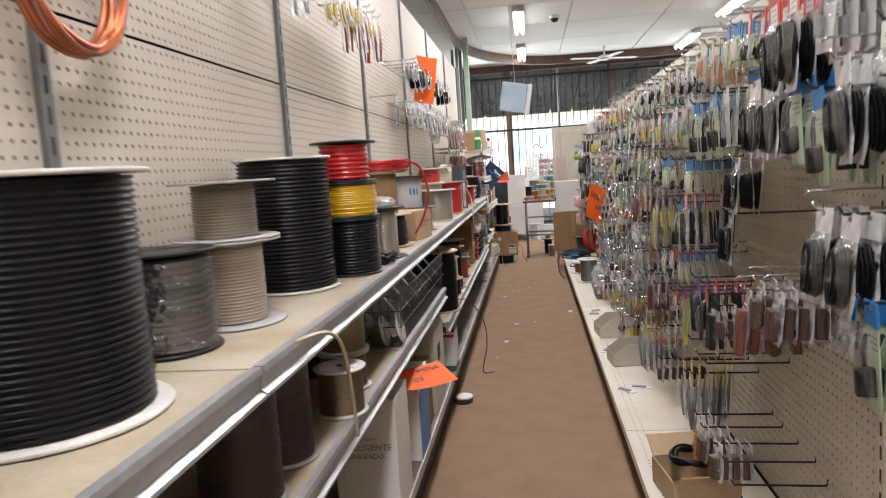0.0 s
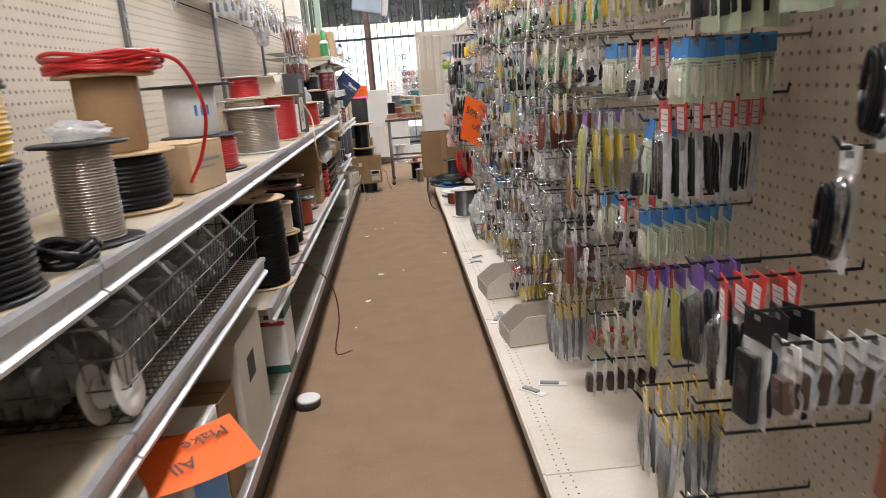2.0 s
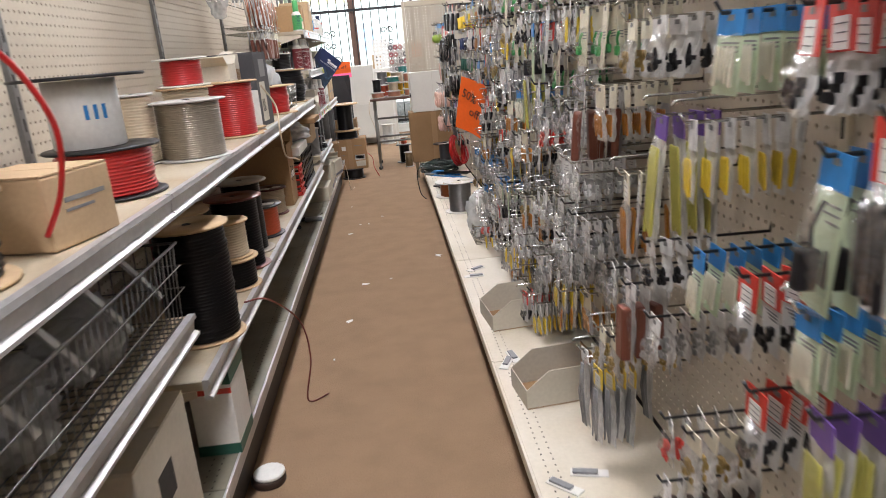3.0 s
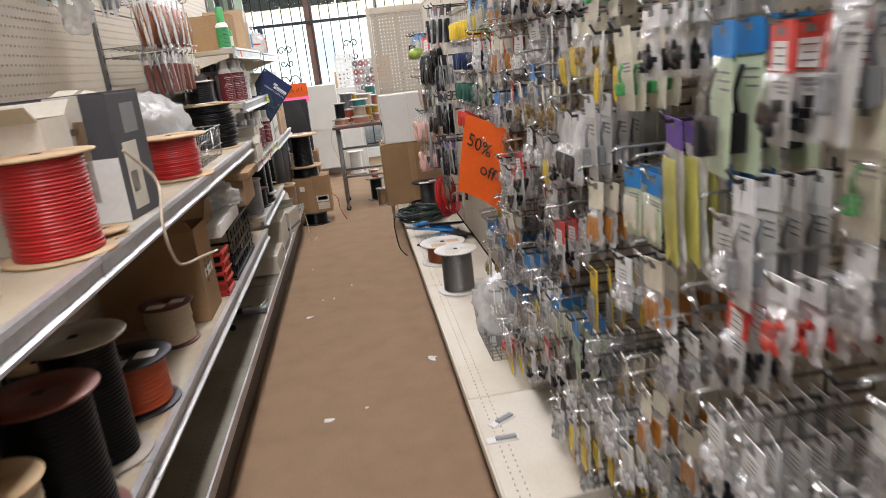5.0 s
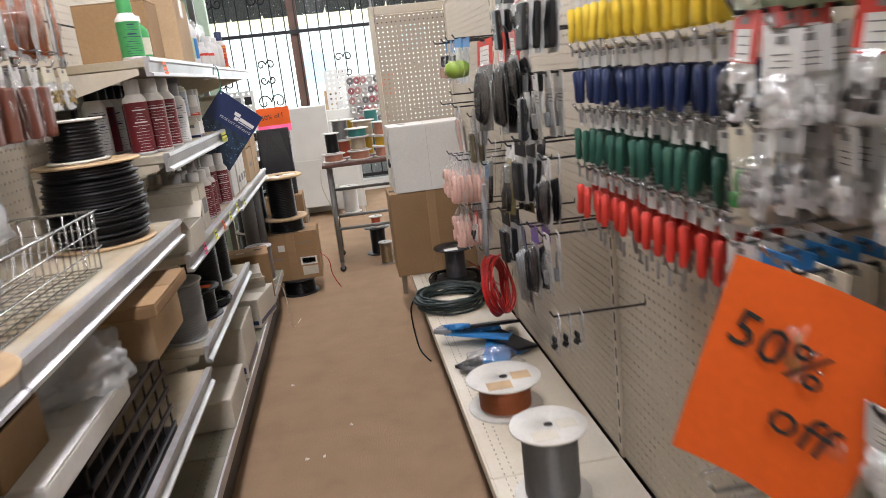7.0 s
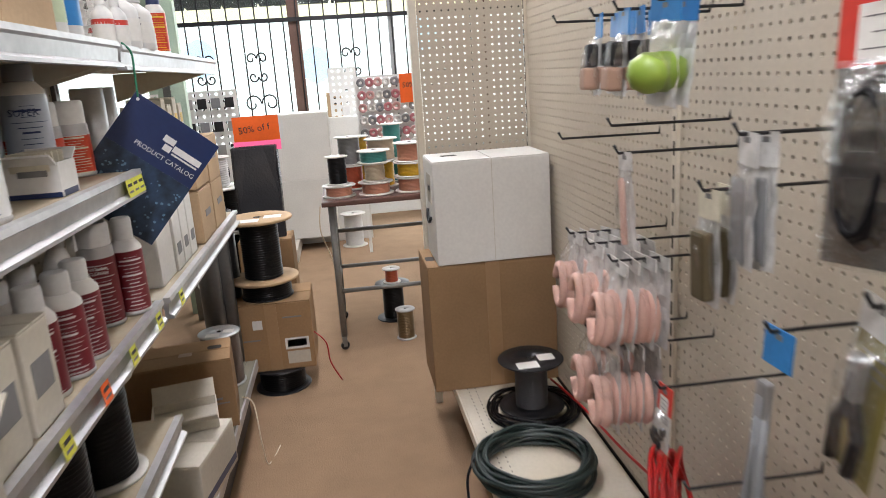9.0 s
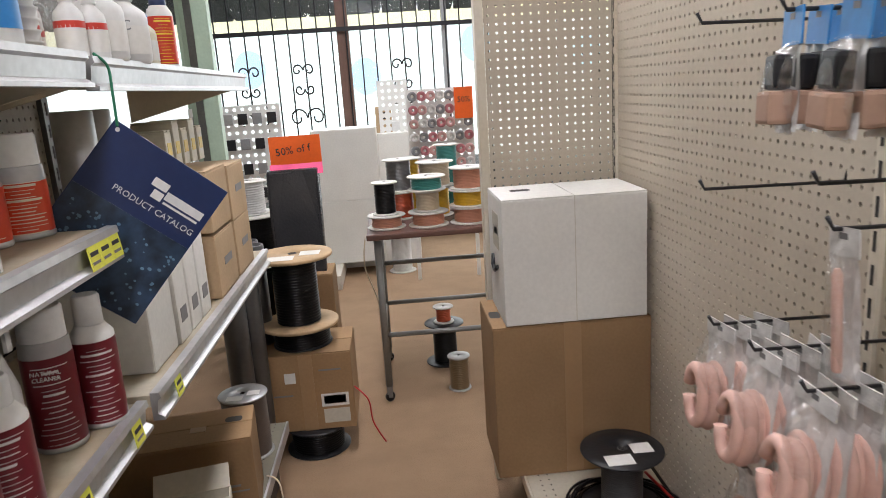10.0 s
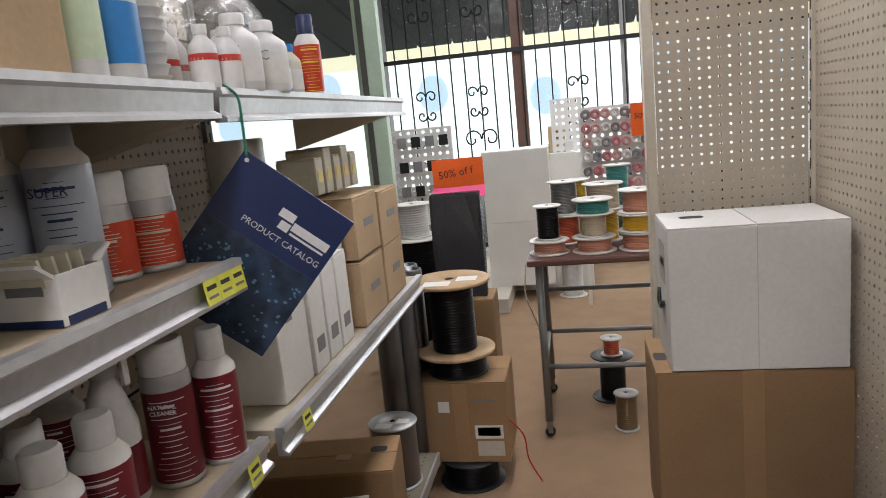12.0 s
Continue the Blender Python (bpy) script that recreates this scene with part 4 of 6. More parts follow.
def crate(x, y, z, sx, sy, sz, material, label):
    c = thing("plastic_crate", (x, y, z), label, "crate")
    hx, hy = sx / 2, sy / 2
    part("base", box(B(), -hx, hx, -hy, hy, 0, 0.006), material, c)
    for zz in np.linspace(0.01, sz - 0.012, 5):
        part("rib", box(box(B(), hx - 0.006, hx, -hy, hy, zz, zz + 0.01), -hx, hx, -hy, -hy + 0.006, zz, zz + 0.01), material, c)
    for k in range(8):
        u = -hy + 0.003 + k * (sy - 0.012) / 7
        part("slat", box(B(), hx - 0.009, hx - 0.0055, u, u + 0.006, 0.006, sz), material, c)
    part("back", box(B(), -hx, -hx + 0.006, -hy, hy, 0.006, sz), material, c)


crate(-0.60, 5.68, Sz, 0.27, 0.13, 0.16, REDP, "red plastic lattice crate")
crate(-0.60, 6.05, Sz, 0.27, 0.5, 0.20, BLACKP, "long black plastic lattice crate")
board = carton(-0.61, 5.85, Sz + 0.205, 0.3, 0.4, 0.045, M_WCARD, "flat white tray under loose bags", tape=False)
carton(-0.62, 5.72, Sz + 0.252, 0.22, 0.16, 0.08, M_CARD, "small brown box on the tray", tape=False, open_top=True)
bag(-0.53, 5.98, Sz + 0.252, 0.22, 0.28, 0.11, "crumpled clear plastic bag on the tray", seed=21)
carton(-0.60, 6.36, Sz + 0.203, 0.30, 0.26, 0.12, M_CARD2, "flat brown carton stack on the crate", tape=False)
carton(-0.53, 6.30, Sz + 0.325, 0.24, 0.3, 0.03, M_CARD, "flat brown carton lid", tape=False)


# ---- tall section with cans, y 6.67 to 7.65 ----


def tag_strip(y, z, n, material=M_YELTAG, x=LF + 0.009):
    t = thing("price_tag", (x, y, z - 0.0405, 0, -8, 0), "yellow price tag on the shelf rail", "price tag", "price tags")
    for k in range(n):
        part("ticket", box(B(), 0, 0.0012, k * 0.038, k * 0.038 + 0.036, 0, 0.036), material, t)
        part("print", box(B(), 0.0013, 0.0018, k * 0.038 + 0.005, k * 0.038 + 0.03, 0.02, 0.026), M_INK, t)
        part("print", box(B(), 0.0013, 0.0018, k * 0.038 + 0.005, k * 0.038 + 0.03, 0.008, 0.012), M_GREYINK, t)


tag_strip(7.53, 1.132, 3)
tag_strip(7.57, 0.845, 1)
tag_strip(7.38, 0.845, 1)
tag_strip(7.22, 0.845, 1, M_ORANGE)
tag_strip(7.05, 0.845, 1)
tag_strip(6.85, 0.845, 1, M_PINK)
tag_strip(7.78, 0.832, 1)
tag_strip(6.8, 1.385, 1, M_ORANGE)
L1, L2, L3, L4 = 0.8465, 1.1335, 1.3865, 0.5715
# lower row: maroon cleaners
can(-0.487, 7.592, L1, 0.0315, 0.20, MAROON, WHITEP, "maroon cleaner can with white ribbed cap", bars=WHITEP, group="maroon cleaners")
can(-0.523, 7.527, L1, 0.034, 0.205, MAROON, WHITEP, "maroon cleaner can with wide white cap", shoulder=False, bars=WHITEP, words=("NATURAL\nCLEANER", 0.0085, WHITEP), group="maroon cleaners")
trigger_bottle(-0.567, 7.462, L1, "white trigger bottle with maroon label")
for x, y in ((-0.50, 7.35), (-0.575, 7.33), (-0.5, 7.27), (-0.58, 7.24), (-0.51, 7.19), (-0.65, 7.38), (-0.66, 7.48), (-0.66, 7.29)):
    can(x, y, L1, 0.034, 0.175, MAROON, WHITEP, "maroon cleaner can with silver shoulder", cap_h=0.035, bars=WHITEP, group="maroon cleaners")
for y in (6.98, 7.09):
    carton(-0.54, y, L1, 0.15, 0.095, 0.15, M_GCARD, "grey-white shelf box with small print", tape=False, bars=(("-y", -0.05, 0.05, 0.08, 0.085, M_GREYINK), ("+x", -0.03, 0.03, 0.05, 0.1, M_GREYINK)))
carton(-0.54, 6.80, L1, 0.2, 0.18, 0.07, M_GCARD, "open tray of small packets on the shelf", tape=False, open_top=True, name="display_tray")
# middle row: pale cans, red cans
can(-0.568, 7.455, L2, 0.0385, 0.215, CANGREY, GREYP, "pale blue-grey spray can with printed label", cap_h=0.03, bars=NAVY, words=("SUPER", 0.017, NAVY))
can(-0.64, 7.42, L2, 0.0385, 0.21, CANGREY, GREYP, "pale blue-grey spray can behind another", cap_h=0.03, bars=NAVY)
for x, y in ((-0.56, 7.615), (-0.585, 7.545), (-0.655, 7.60)):
    can(x, y, L2, 0.037, 0.148, plastic("vermilion_label", (0.62, 0.06, 0.02), 0.35), M_WCARD, "short red can with white cap", cap_h=0.045, shoulder=False, bars=CREAMP, group="red cans")
wipes = carton(-0.52, 7.35, L2, 0.085, 0.075, 0.055, M_WCARD, "white and navy box of small packets", tape=False, open_top=True, bars=(("-y", -0.042, 0.042, 0.0, 0.008, NAVY), ("-y", -0.02, 0.025, 0.034, 0.044, M_GREYINK), ("+x", -0.03, 0.03, 0.0, 0.01, NAVY)), name="display_box")
for k in range(4):
    part("packet", box(B(), -0.03, 0.03, -0.002, 0.002, 0.004, 0.075), CREAMP, wipes, at=pose(0, -0.025 + 0.016 * k, 0, 14, 0, 6 * k))
for i in range(7):
    can(-0.53 + 0.03 * (i % 2), 7.17 - 0.068 * i, L2, 0.032, 0.205 if i > 2 else 0.19, MAROON if i > 1 else WHITEP, WHITEP if i > 2 else GREYP, "slim spray can in a row on the shelf", cap_h=0.04, bars=WHITEP if i > 1 else NAVY, group="spray cans in a row")
for i in range(6):
    can(-0.66, 7.2 - 0.075 * i, L2, 0.032, 0.2, WHITEP if i % 2 else MAROON, BLACKP, "spray can in the back row", cap_h=0.04, bars=NAVY, group="spray cans in a row")
# upper row
for k, (x, y) in enumerate(((-0.48, 7.80), (-0.475, 7.90))):
    bottle(x, y, 1.3815, 0.040, 0.125, WHITEP, WHITEP, "white bottle with grey printed label", band=M_WCARD, group="white bottles")
    letters("print", "EC", 0.024, GREYP, bpy.data.objects["bottle" if k == 0 else "bottle.001"], pose(0.012, -0.0425, 0.062, 90, 0, 15))
for x, y in ((-0.485, 7.70), (-0.47, 7.745), (-0.56, 7.72), (-0.59, 7.80), (-0.6, 7.69), (-0.56, 7.90)):
    bt = bottle(x, y, 1.3815, 0.021, 0.098 if y < 7.75 and x > -0.5 else 0.12, WHITEP, WHITEP, "small white bottle with red band", band=M_WCARD, group="white bottles")
    part("stripe", lathe(B(), [(0.0218, 0.045), (0.0218, 0.055)], 20, close=False), REDP, bt, "red stripe")
for x, y, b in ((-0.49, 7.985, BLUEW), (-0.49, 8.045, CREAMP), (-0.53, 8.06, BLUEW)):
    bottle(x, y, 1.3815, 0.024, 0.1, b, BLUEW if b is CREAMP else WHITEP, "small coloured bottle near the shelf end", band=M_WCARD, group="white bottles")
rc = can(-0.48, 8.13, 1.3815, 0.027, 0.165, plastic("red_can", (0.60, 0.04, 0.015), 0.35), NAVY, "red spray can with dark blue trigger top", cap_h=0.04, bars=YELP)
for i, (x, y) in enumerate(((-0.50, 7.43), (-0.50, 7.505))):
    bottle(x, y, L3, 0.036, 0.19, WHITEP, WHITEP, "white cleaner bottle with green and blue label", band=PALEGRN if i == 0 else BLUEW, group="cleaner bottles")
bottle(-0.6, 7.40, L3, 0.036, 0.19, WHITEP, WHITEP, "white cleaner bottle with picture label", band=CREAMP, group="cleaner bottles")
cups = thing("cup_stack", (-0.51, 7.585, L3), "stack of white paper cups", "cups")
for k in range(11):
    part("cup", lathe(B(), [(0.027, 0), (0.031, 0.012), (0.033, 0.0125), (0.033, 0.0145)], 20), WHITEP, cups, at=pose(0, 0, 0.0148 * k))
carton(-0.56, 7.28, L3, 0.2, 0.19, 0.21, M_CARD2, "brown carton on the upper shelf", tape=True)
carton(-0.58, 6.95, L3, 0.2, 0.14, 0.17, M_CARD, "brown carton beside a green can", tape=False)
can(-0.5, 6.74, L3, 0.03, 0.19, GREENP, GREENP, "bright green topped spray can", cap_h=0.07, bars=NAVY)
bottle(-0.5, 6.82, L3, 0.03, 0.12, GREENP, WHITEP, "small green jar on the upper shelf", band=CREAMP)
bag(-0.60, 7.93, 1.384, 0.22, 0.42, 0.22, "clear plastic bag over white bottles", M_PLASTIC, 31)
bag(-0.58, 7.45, L3 + 0.003, 0.2, 0.3, 0.21, "clear plastic bag round cleaner bottles", M_PLASTIC, 33)
# lower shelf and base
spool(-0.55, 7.42, L4, 0.085, 0.2, BLACK, WFL, "black cable spool with white flange, lower shelf", wr=0.8, pitch=0.009)
spool(-0.55, 7.20, L4, 0.08, 0.22, BLACK, BLACKP, "black cable spool on the lower shelf", wr=0.85)
spool(-0.53, 6.98, L4, 0.08, 0.1, BLACK, BLACKP, "low black spool with orange label", wr=0.8, tag=M_ORANGE)
spool(-0.53, 6.78, L4, 0.075, 0.18, GREYP, GFL, "grey spool with steel lid", wr=0.9)
coil(-0.54, 7.1, L4 + 0.001, 0.11, 0.004, 5, BLACK, "loose black cable turns on the shelf", seed=14, hgt=0.02)
carton(-0.56, 7.36, Bz, 0.22, 0.28, 0.2, M_GCARD, "white file box with navy stripe", tape=False, bars=(("-y", -0.1, 0.1, 0.02, 0.045, NAVY), ("+x", -0.14, 0.14, 0.02, 0.045, NAVY)))
carton(-0.56, 6.98, Bz, 0.22, 0.3, 0.1, M_GCARD, "flat white carton on the base deck", tape=False)

# hanging catalogue on green string
cat = thing("catalog", pose(-0.447, 7.715, 1.285) @ pose(0, 0, 0, 0, 0, 18) @ pose(0, 0, 0, 0, 41, 0) @ Matrix.Scale(0.88, 4), "navy product catalog hung by green string", "catalog")
part("cover", box(B(), -0.005, 0.225, -0.004, 0.004, -0.295, 0.005, 0.001), NAVY, cat)
part("picture", box(B(), -0.003, 0.223, -0.0052, -0.0042, -0.293, -0.125), SLATE, cat, "dark blue water-drop photograph")
rd = random.Random(5)
bm = B()
for k in range(90):
    u, v, r = rd.uniform(0.004, 0.216), rd.uniform(-0.288, -0.15), rd.uniform(0.0015, 0.0042)
    bm.faces.new([bm.verts.new((u + r * math.cos(a), -0.0054 - 0.0002 * (k % 3), v + r * 0.8 * math.sin(a))) for a in np.arange(7) * 2 * math.pi / 7])
tagged(part("drop_pattern", bm, plastic("droplet_print", (0.13, 0.24, 0.34), 0.3), cat, "pale blue printed water drops"), kind="stuff")
part("pages", box(B(), -0.003, 0.223, 0.0045, 0.012, -0.293, 0.003), CREAMP, cat, "page block")
letters("title", "PRODUCT CATALOG", 0.0165, WHITEP, cat, pose(0.135, -0.0058, -0.097, 90, 0, 0))
for u, v, w, h in ((0.12, -0.05, 0.03, 0.016), (0.125, -0.07, 0.02, 0.016), (0.175, -0.062, 0.075, 0.016), (0.175, -0.076, 0.07, 0.004)):
    part("emblem", box(B(), u - w / 2, u + w / 2, -0.0056, -0.0046, v - h / 2, v + h / 2), WHITEP, cat)
part("eyelet", disc(0.004, 0.001), WHITEP, cat, at=pose(0.008, -0.0046, -0.008, 90, 0, 0))
cable("string", [(-0.444, 7.71, 1.28), (-0.441, 7.705, 1.33), (-0.44, 7.70, 1.37), (-0.45, 7.68, 1.388)], 0.0022, plastic("green_string", (0.03, 0.22, 0.12), 0.7), "green string tied to the shelf", "string")

# ---- last section, y 7.66 to 8.81 ----
D1 = 0.8335
carton(-0.58, 7.87, D1, 0.20, 0.14, 0.20, M_WCARD, "white carton on the shelf end", tape=False, hole=(0.05, 0, 0.012, 0.007), bars=(("+x", -0.03, 0.0, 0.14, 0.15, M_GREYINK),))
for k in range(3):
    wcx = carton(-0.56, 7.985 + 0.085 * k, D1, 0.17, 0.075, 0.19 + 0.01 * k, M_WCARD, "white open-topped carton with raised flap", tape=False, open_top=False, bars=(("+x", -0.02, 0.02, 0.04, 0.07, M_GREYINK),))
    part("raised_flap", box(B(), -0.08, 0.08, 0, 0.003, 0, 0.09), M_WCARD, wcx, at=pose(0, 0.03, 0.185 + 0.01 * k, -8, 0, 0))
for k, (y, sz) in enumerate(((8.36, 0.16), (8.58, 0.15), (8.36, 0.0), (8.58, 0.0))):
    z = D1 if k < 2 else D1 + 0.165 - 0.01 * (k - 2)
    carton(-0.565, y, z, 0.2, 0.2, 0.158 if k < 2 else 0.15, M_CARD2, "brown carton in a stack on the shelf", tape=False, bars=(("+x", -0.03, 0.05, 0.07, 0.09, M_GREYINK),), group="stacked cartons")
for k in range(5):
    carton(-0.60 + 0.004 * k, 8.30 + 0.055 * k, D1 + 0.325, 0.1, 0.05, 0.09 + 0.02 * (k % 2), CREAMP, "slim cream packet on the cartons", tape=False, name="packet", group="cream packets", bars=(("+x", -0.015, 0.015, 0.03, 0.06, YELP),))
for x, y in ((-0.66, 8.06), (-0.66, 8.15)):
    t = thing("steel_canister", (x, y, D1), "shiny steel canister behind cartons", "canister")
    part("body", lathe(B(), [(0.038, 0), (0.04, 0.004), (0.04, 0.47), (0.038, 0.474)], 26), M_ALU, t)
for k in range(5):
    t = thing("sheet_roll", (-0.60 + 0.035 * (k % 2), 8.885 + 0.085 * k, 0.0), "grey metal sheet roll standing upright", "roll", "metal rolls")
    part("roll", lathe(B(), [(0.04, 0), (0.042, 0.003), (0.042, 0.78), (0.04, 0.783), (0.034, 0.783), (0.034, 0.7)], 24, close=False), plastic("dull_zinc", (0.16, 0.165, 0.17), 0.35, metal=0.7), t)
hb = carton(-0.635, 8.33, 0.2262, 0.36, 0.20, 0.235, M_CARD, "brown handled carton with a dark hand hole", rz=8, hole=(0.13, 0.02, 0.02, 0.017), tape=False, bars=(("-y", 0.05, 0.14, 0.1, 0.106, M_GREYINK), ("-y", 0.05, 0.16, 0.085, 0.089, M_GREYINK), ("top", 0.02, 0.06, -0.03, 0.0, M_TAPE)))
spool(-0.54, 8.62, 0.2262, 0.075, 0.20, plastic("taupe_wire", (0.16, 0.12, 0.10), 0.4), M_ALU, "taupe wire spool with bright steel flange", wr=0.92, pitch=0.006, tag=M_WCARD)
carton(-0.55, 7.93, 0.2262, 0.22, 0.26, 0.135, M_GCARD, "white carton with torn corner and navy stripe", rz=-10, tape=False, bars=(("-y", -0.1, 0.1, 0.015, 0.035, NAVY), ("+x", -0.12, 0.12, 0.015, 0.035, NAVY)))
carton(-0.55, 8.05, 0.3625, 0.18, 0.16, 0.03, M_GCARD, "flat white carton on another carton", rz=12, tape=False, open_top=True)
cable("loose_cable", [(-0.46, 8.45, 0.235), (-0.42, 8.42, 0.22), (-0.40, 8.36, 0.1), (-0.39, 8.38, 0.004), (-0.36, 8.5, 0.004)], 0.0025, CREAMW, "thin cream wire trailing to the carpet")

# carton with a large spool on it, standing on a low spool
spool(-0.385, 9.05, 0.0, 0.12, 0.10, BLACK, BLACKP, "low black spool under a carton", wr=0.82)
cw = carton(-0.40, 9.11, 0.101, 0.34, 0.27, 0.30, M_CARD, "brown carton with barcode label on a spool", tape=False, bars=(("-y", 0.05, 0.15, 0.09, 0.14, M_WCARD), ("-y", 0.06, 0.14, 0.10, 0.132, M_INK), ("-y", 0.055, 0.15, 0.025, 0.08, M_GCARD), ("-y", -0.075, -0.035, 0.19, 0.23, M_WCARD), ("-y", 0.05, 0.13, 0.23, 0.236, M_GREYINK), ("-y", -0.12, -0.05, 0.14, 0.146, M_GREYINK), ("-y", -0.02, 0.03, 0.0, 0.296, M_TAPE)))
spool(-0.41, 9.10, 0.402, 0.11, 0.075, BLACK, BLACKP, "flat black cable spool on a carton", wr=0.95)
spool(-0.415, 9.10, 0.478, 0.145, 0.27, BLACK, M_PLY, "black cable spool with big plywood flanges", wr=0.56, pitch=0.010, t=0.012, tag=M_WCARD)
# stacked dark spools and white tub behind
for z, r, h, w, f in ((0.0, 0.16, 0.30, BLACK, BLACKP), (0.301, 0.16, 0.28, BLACK, WFL), (0.582, 0.15, 0.22, BLACK, WFL), (0.803, 0.085, 0.15, WHITEP, WFL)):
    spool(-0.68, 9.75, z, r, h, w, f, "dark cable spool in a tall stack", wr=0.85, pitch=0.01, group="stacked spools")
gbag = thing("tubing_bag", (-0.45, 9.62, 0.55, 4, 0, 0), "grey film-wrapped bundle with signs on top", "bundle")
bm = box(B(), -0.11, 0.11, -0.03, 0.03, 0.0, 0.46, 0.012)
bmesh.ops.subdivide_edges(bm, edges=bm.edges[:], cuts=3)
for v in bm.verts:
    v.co.y += 0.016 * noise.noise(v.co * 14)
    v.co.x += 0.014 * noise.noise(v.co * 9 + Vector((3, 1, 2))) - 0.05 * (0.46 - v.co.z) * 0.3
part("wrap", bm, plastic("charcoal_film", (0.05, 0.052, 0.058), 0.22, bump=0.5), gbag)
carton(-0.45, 9.63, 0.0, 0.26, 0.2, 0.55, M_CARD, "tall plain carton under a wrapped bundle", tape=False)
sheet_sign(pose(-0.43, 9.60, 1.145, 0, 0, 4), 0.215, 0.13, M_ORANGE, "orange sale sign above a wrapped bundle", (("50% of f", 0.045, -0.01, 0.06, -6),), 0.008)
sheet_sign(pose(-0.43, 9.585, 1.03, -28, 0, 4), 0.22, 0.05, M_PINK, "bright pink paper slip", (), 0.004)

# work table with spools
tb = thing("work_table", (0.13, 9.55, 0.0), "worn table with brown top and grey steel legs", "table")
part("tabletop", box(B(), -0.28, 0.42, -0.24, 0.34, 0.725, 0.75, 0.006), plastic("worn_brown_top", (0.12, 0.055, 0.04), 0.5), tb)
M_LEG = plastic("leg_grey", (0.24, 0.24, 0.23), 0.45, metal=0.4)
for lx in (-0.24, 0.38):
    for ly in (-0.17, 0.29):
        lg = part("leg", tube(B(), [(lx, ly, 0.07), (lx, ly, 0.72)], 0.015, 10), M_LEG, tb)
        part("caster", lathe(B(), [(0.018, -0.009), (0.022, -0.006), (0.022, 0.006), (0.018, 0.009)], 16), BLACKP, lg, "black rubber caster", at=pose(lx, ly, 0.0225, 90, 0, 30))
        part("fork", box(B(), lx - 0.012, lx + 0.012, ly - 0.014, ly - 0.0105, 0.02, 0.07), M_LEG, lg)
for z, ly in ((0.30, -0.17), (0.50, 0.29), (0.30, 0.29)):
    part("rail", tube(B(), [(-0.24, ly, z), (0.38, ly, z)], 0.011, 8), M_LEG, tb)
part("rail", tube(B(), [(-0.24, -0.17, 0.30), (-0.24, 0.29, 0.30)], 0.011, 8), M_LEG, tb)
Tz = 0.7505
for x, y, r, h, w, f in ((-0.065, 9.45, 0.08, 0.055, PINKW, WFL), (-0.065, 9.45, 0.055, 0.135, BLACK, WFL), (0.11, 9.44, 0.085, 0.06, PINKW, WFL), (0.11, 9.44, 0.062, 0.085, CREAMW, WFL), (0.11, 9.44, 0.08, 0.06, TEALW, WFL), (0.285, 9.44, 0.085, 0.07, PINKW, WFL), (0.285, 9.44, 0.085, 0.07, YELW, WFL), (0.285, 9.44, 0.08, 0.09, PINKW, WFL), (0.0, 9.66, 0.075, 0.12, ORANGEW, WFL), (0.0, 9.66, 0.07, 0.14, GREYW, WFL), (0.16, 9.66, 0.075, 0.13, YELW, WFL), (0.16, 9.66, 0.085, 0.11, CREAMW, WFL), (0.33, 9.67, 0.08, 0.2, CREAMW, WFL), (0.05, 9.8, 0.06, 0.25, YELW, WFL), (0.23, 9.82, 0.06, 0.3, TEALW, WFL)):
    z = Tz
    for o in scene.objects:
        if o.get("group") == "spools on the table" and abs(o.location.x - x) < 0.005 and abs(o.location.y - y) < 0.005:
            z = max(z, o.location.z + o["tall"] + 0.001)
    s = spool(x, y, z, r, h, w, f, "small wire spool in a stack on the table", wr=0.78, pitch=0.006, group="spools on the table")
    s["tall"] = h
spool(0.165, 9.78, 0.0, 0.095, 0.2, BLACK, BLACKP, "black spool under the table", wr=0.6, rz=0)
spool(0.20, 9.45, 0.0, 0.05, 0.155, BRONZ, GFL, "bronze spool under the table", wr=0.85)
spool(0.165, 9.78, 0.201, 0.05, 0.08, ORANGEW, WFL, "small orange spool on a black one", wr=0.7)
spool(-0.005, 11.6, 0.0, 0.1, 0.26, WHITEP, WFL, "white spool on the carpet beyond the table", wr=0.72)
cable("loose_cable", [(-0.16, 9.42, 0.72), (-0.17, 9.40, 0.6), (-0.13, 9.42, 0.45), (-0.12, 9.41, 0.32)], 0.003, CREAMW, "cream wire hanging from the table")
cable("loose_cable", [(-0.228, 9.0, 0.25), (-0.18, 8.98, 0.2), (-0.17, 9.0, 0.1), (-0.13, 9.02, 0.003)], 0.003, REDW, "red wire end beside a carton")

# far corner: platform, white cartons, racks
structure("platform", box(B(), -2.6, -0.43, 11.2, 12.7, 0, 0.1, 0.004), M_WALL, label="low grey platform by the windows", category="platform")
for z, h in ((0.1002, 0.46), (0.561, 0.5)):
    carton(-0.35, 11.75, z, 0.46, 0.4, h, M_WCARD, "large white carton near the windows", tape=False, seam="y", group="white cartons")
carton(-0.06, 11.95, 1.0, 0.12, 0.1, 0.19, M_CARD2, "small brown carton with dark label", tape=False, bars=(("-y", -0.03, 0.03, 0.1, 0.15, M_INK),))
carton(-0.2, 12.0, 0.0, 0.7, 0.4, 0.998, M_WCARD, "white cabinet block by the windows", tape=False, name="cabinet")


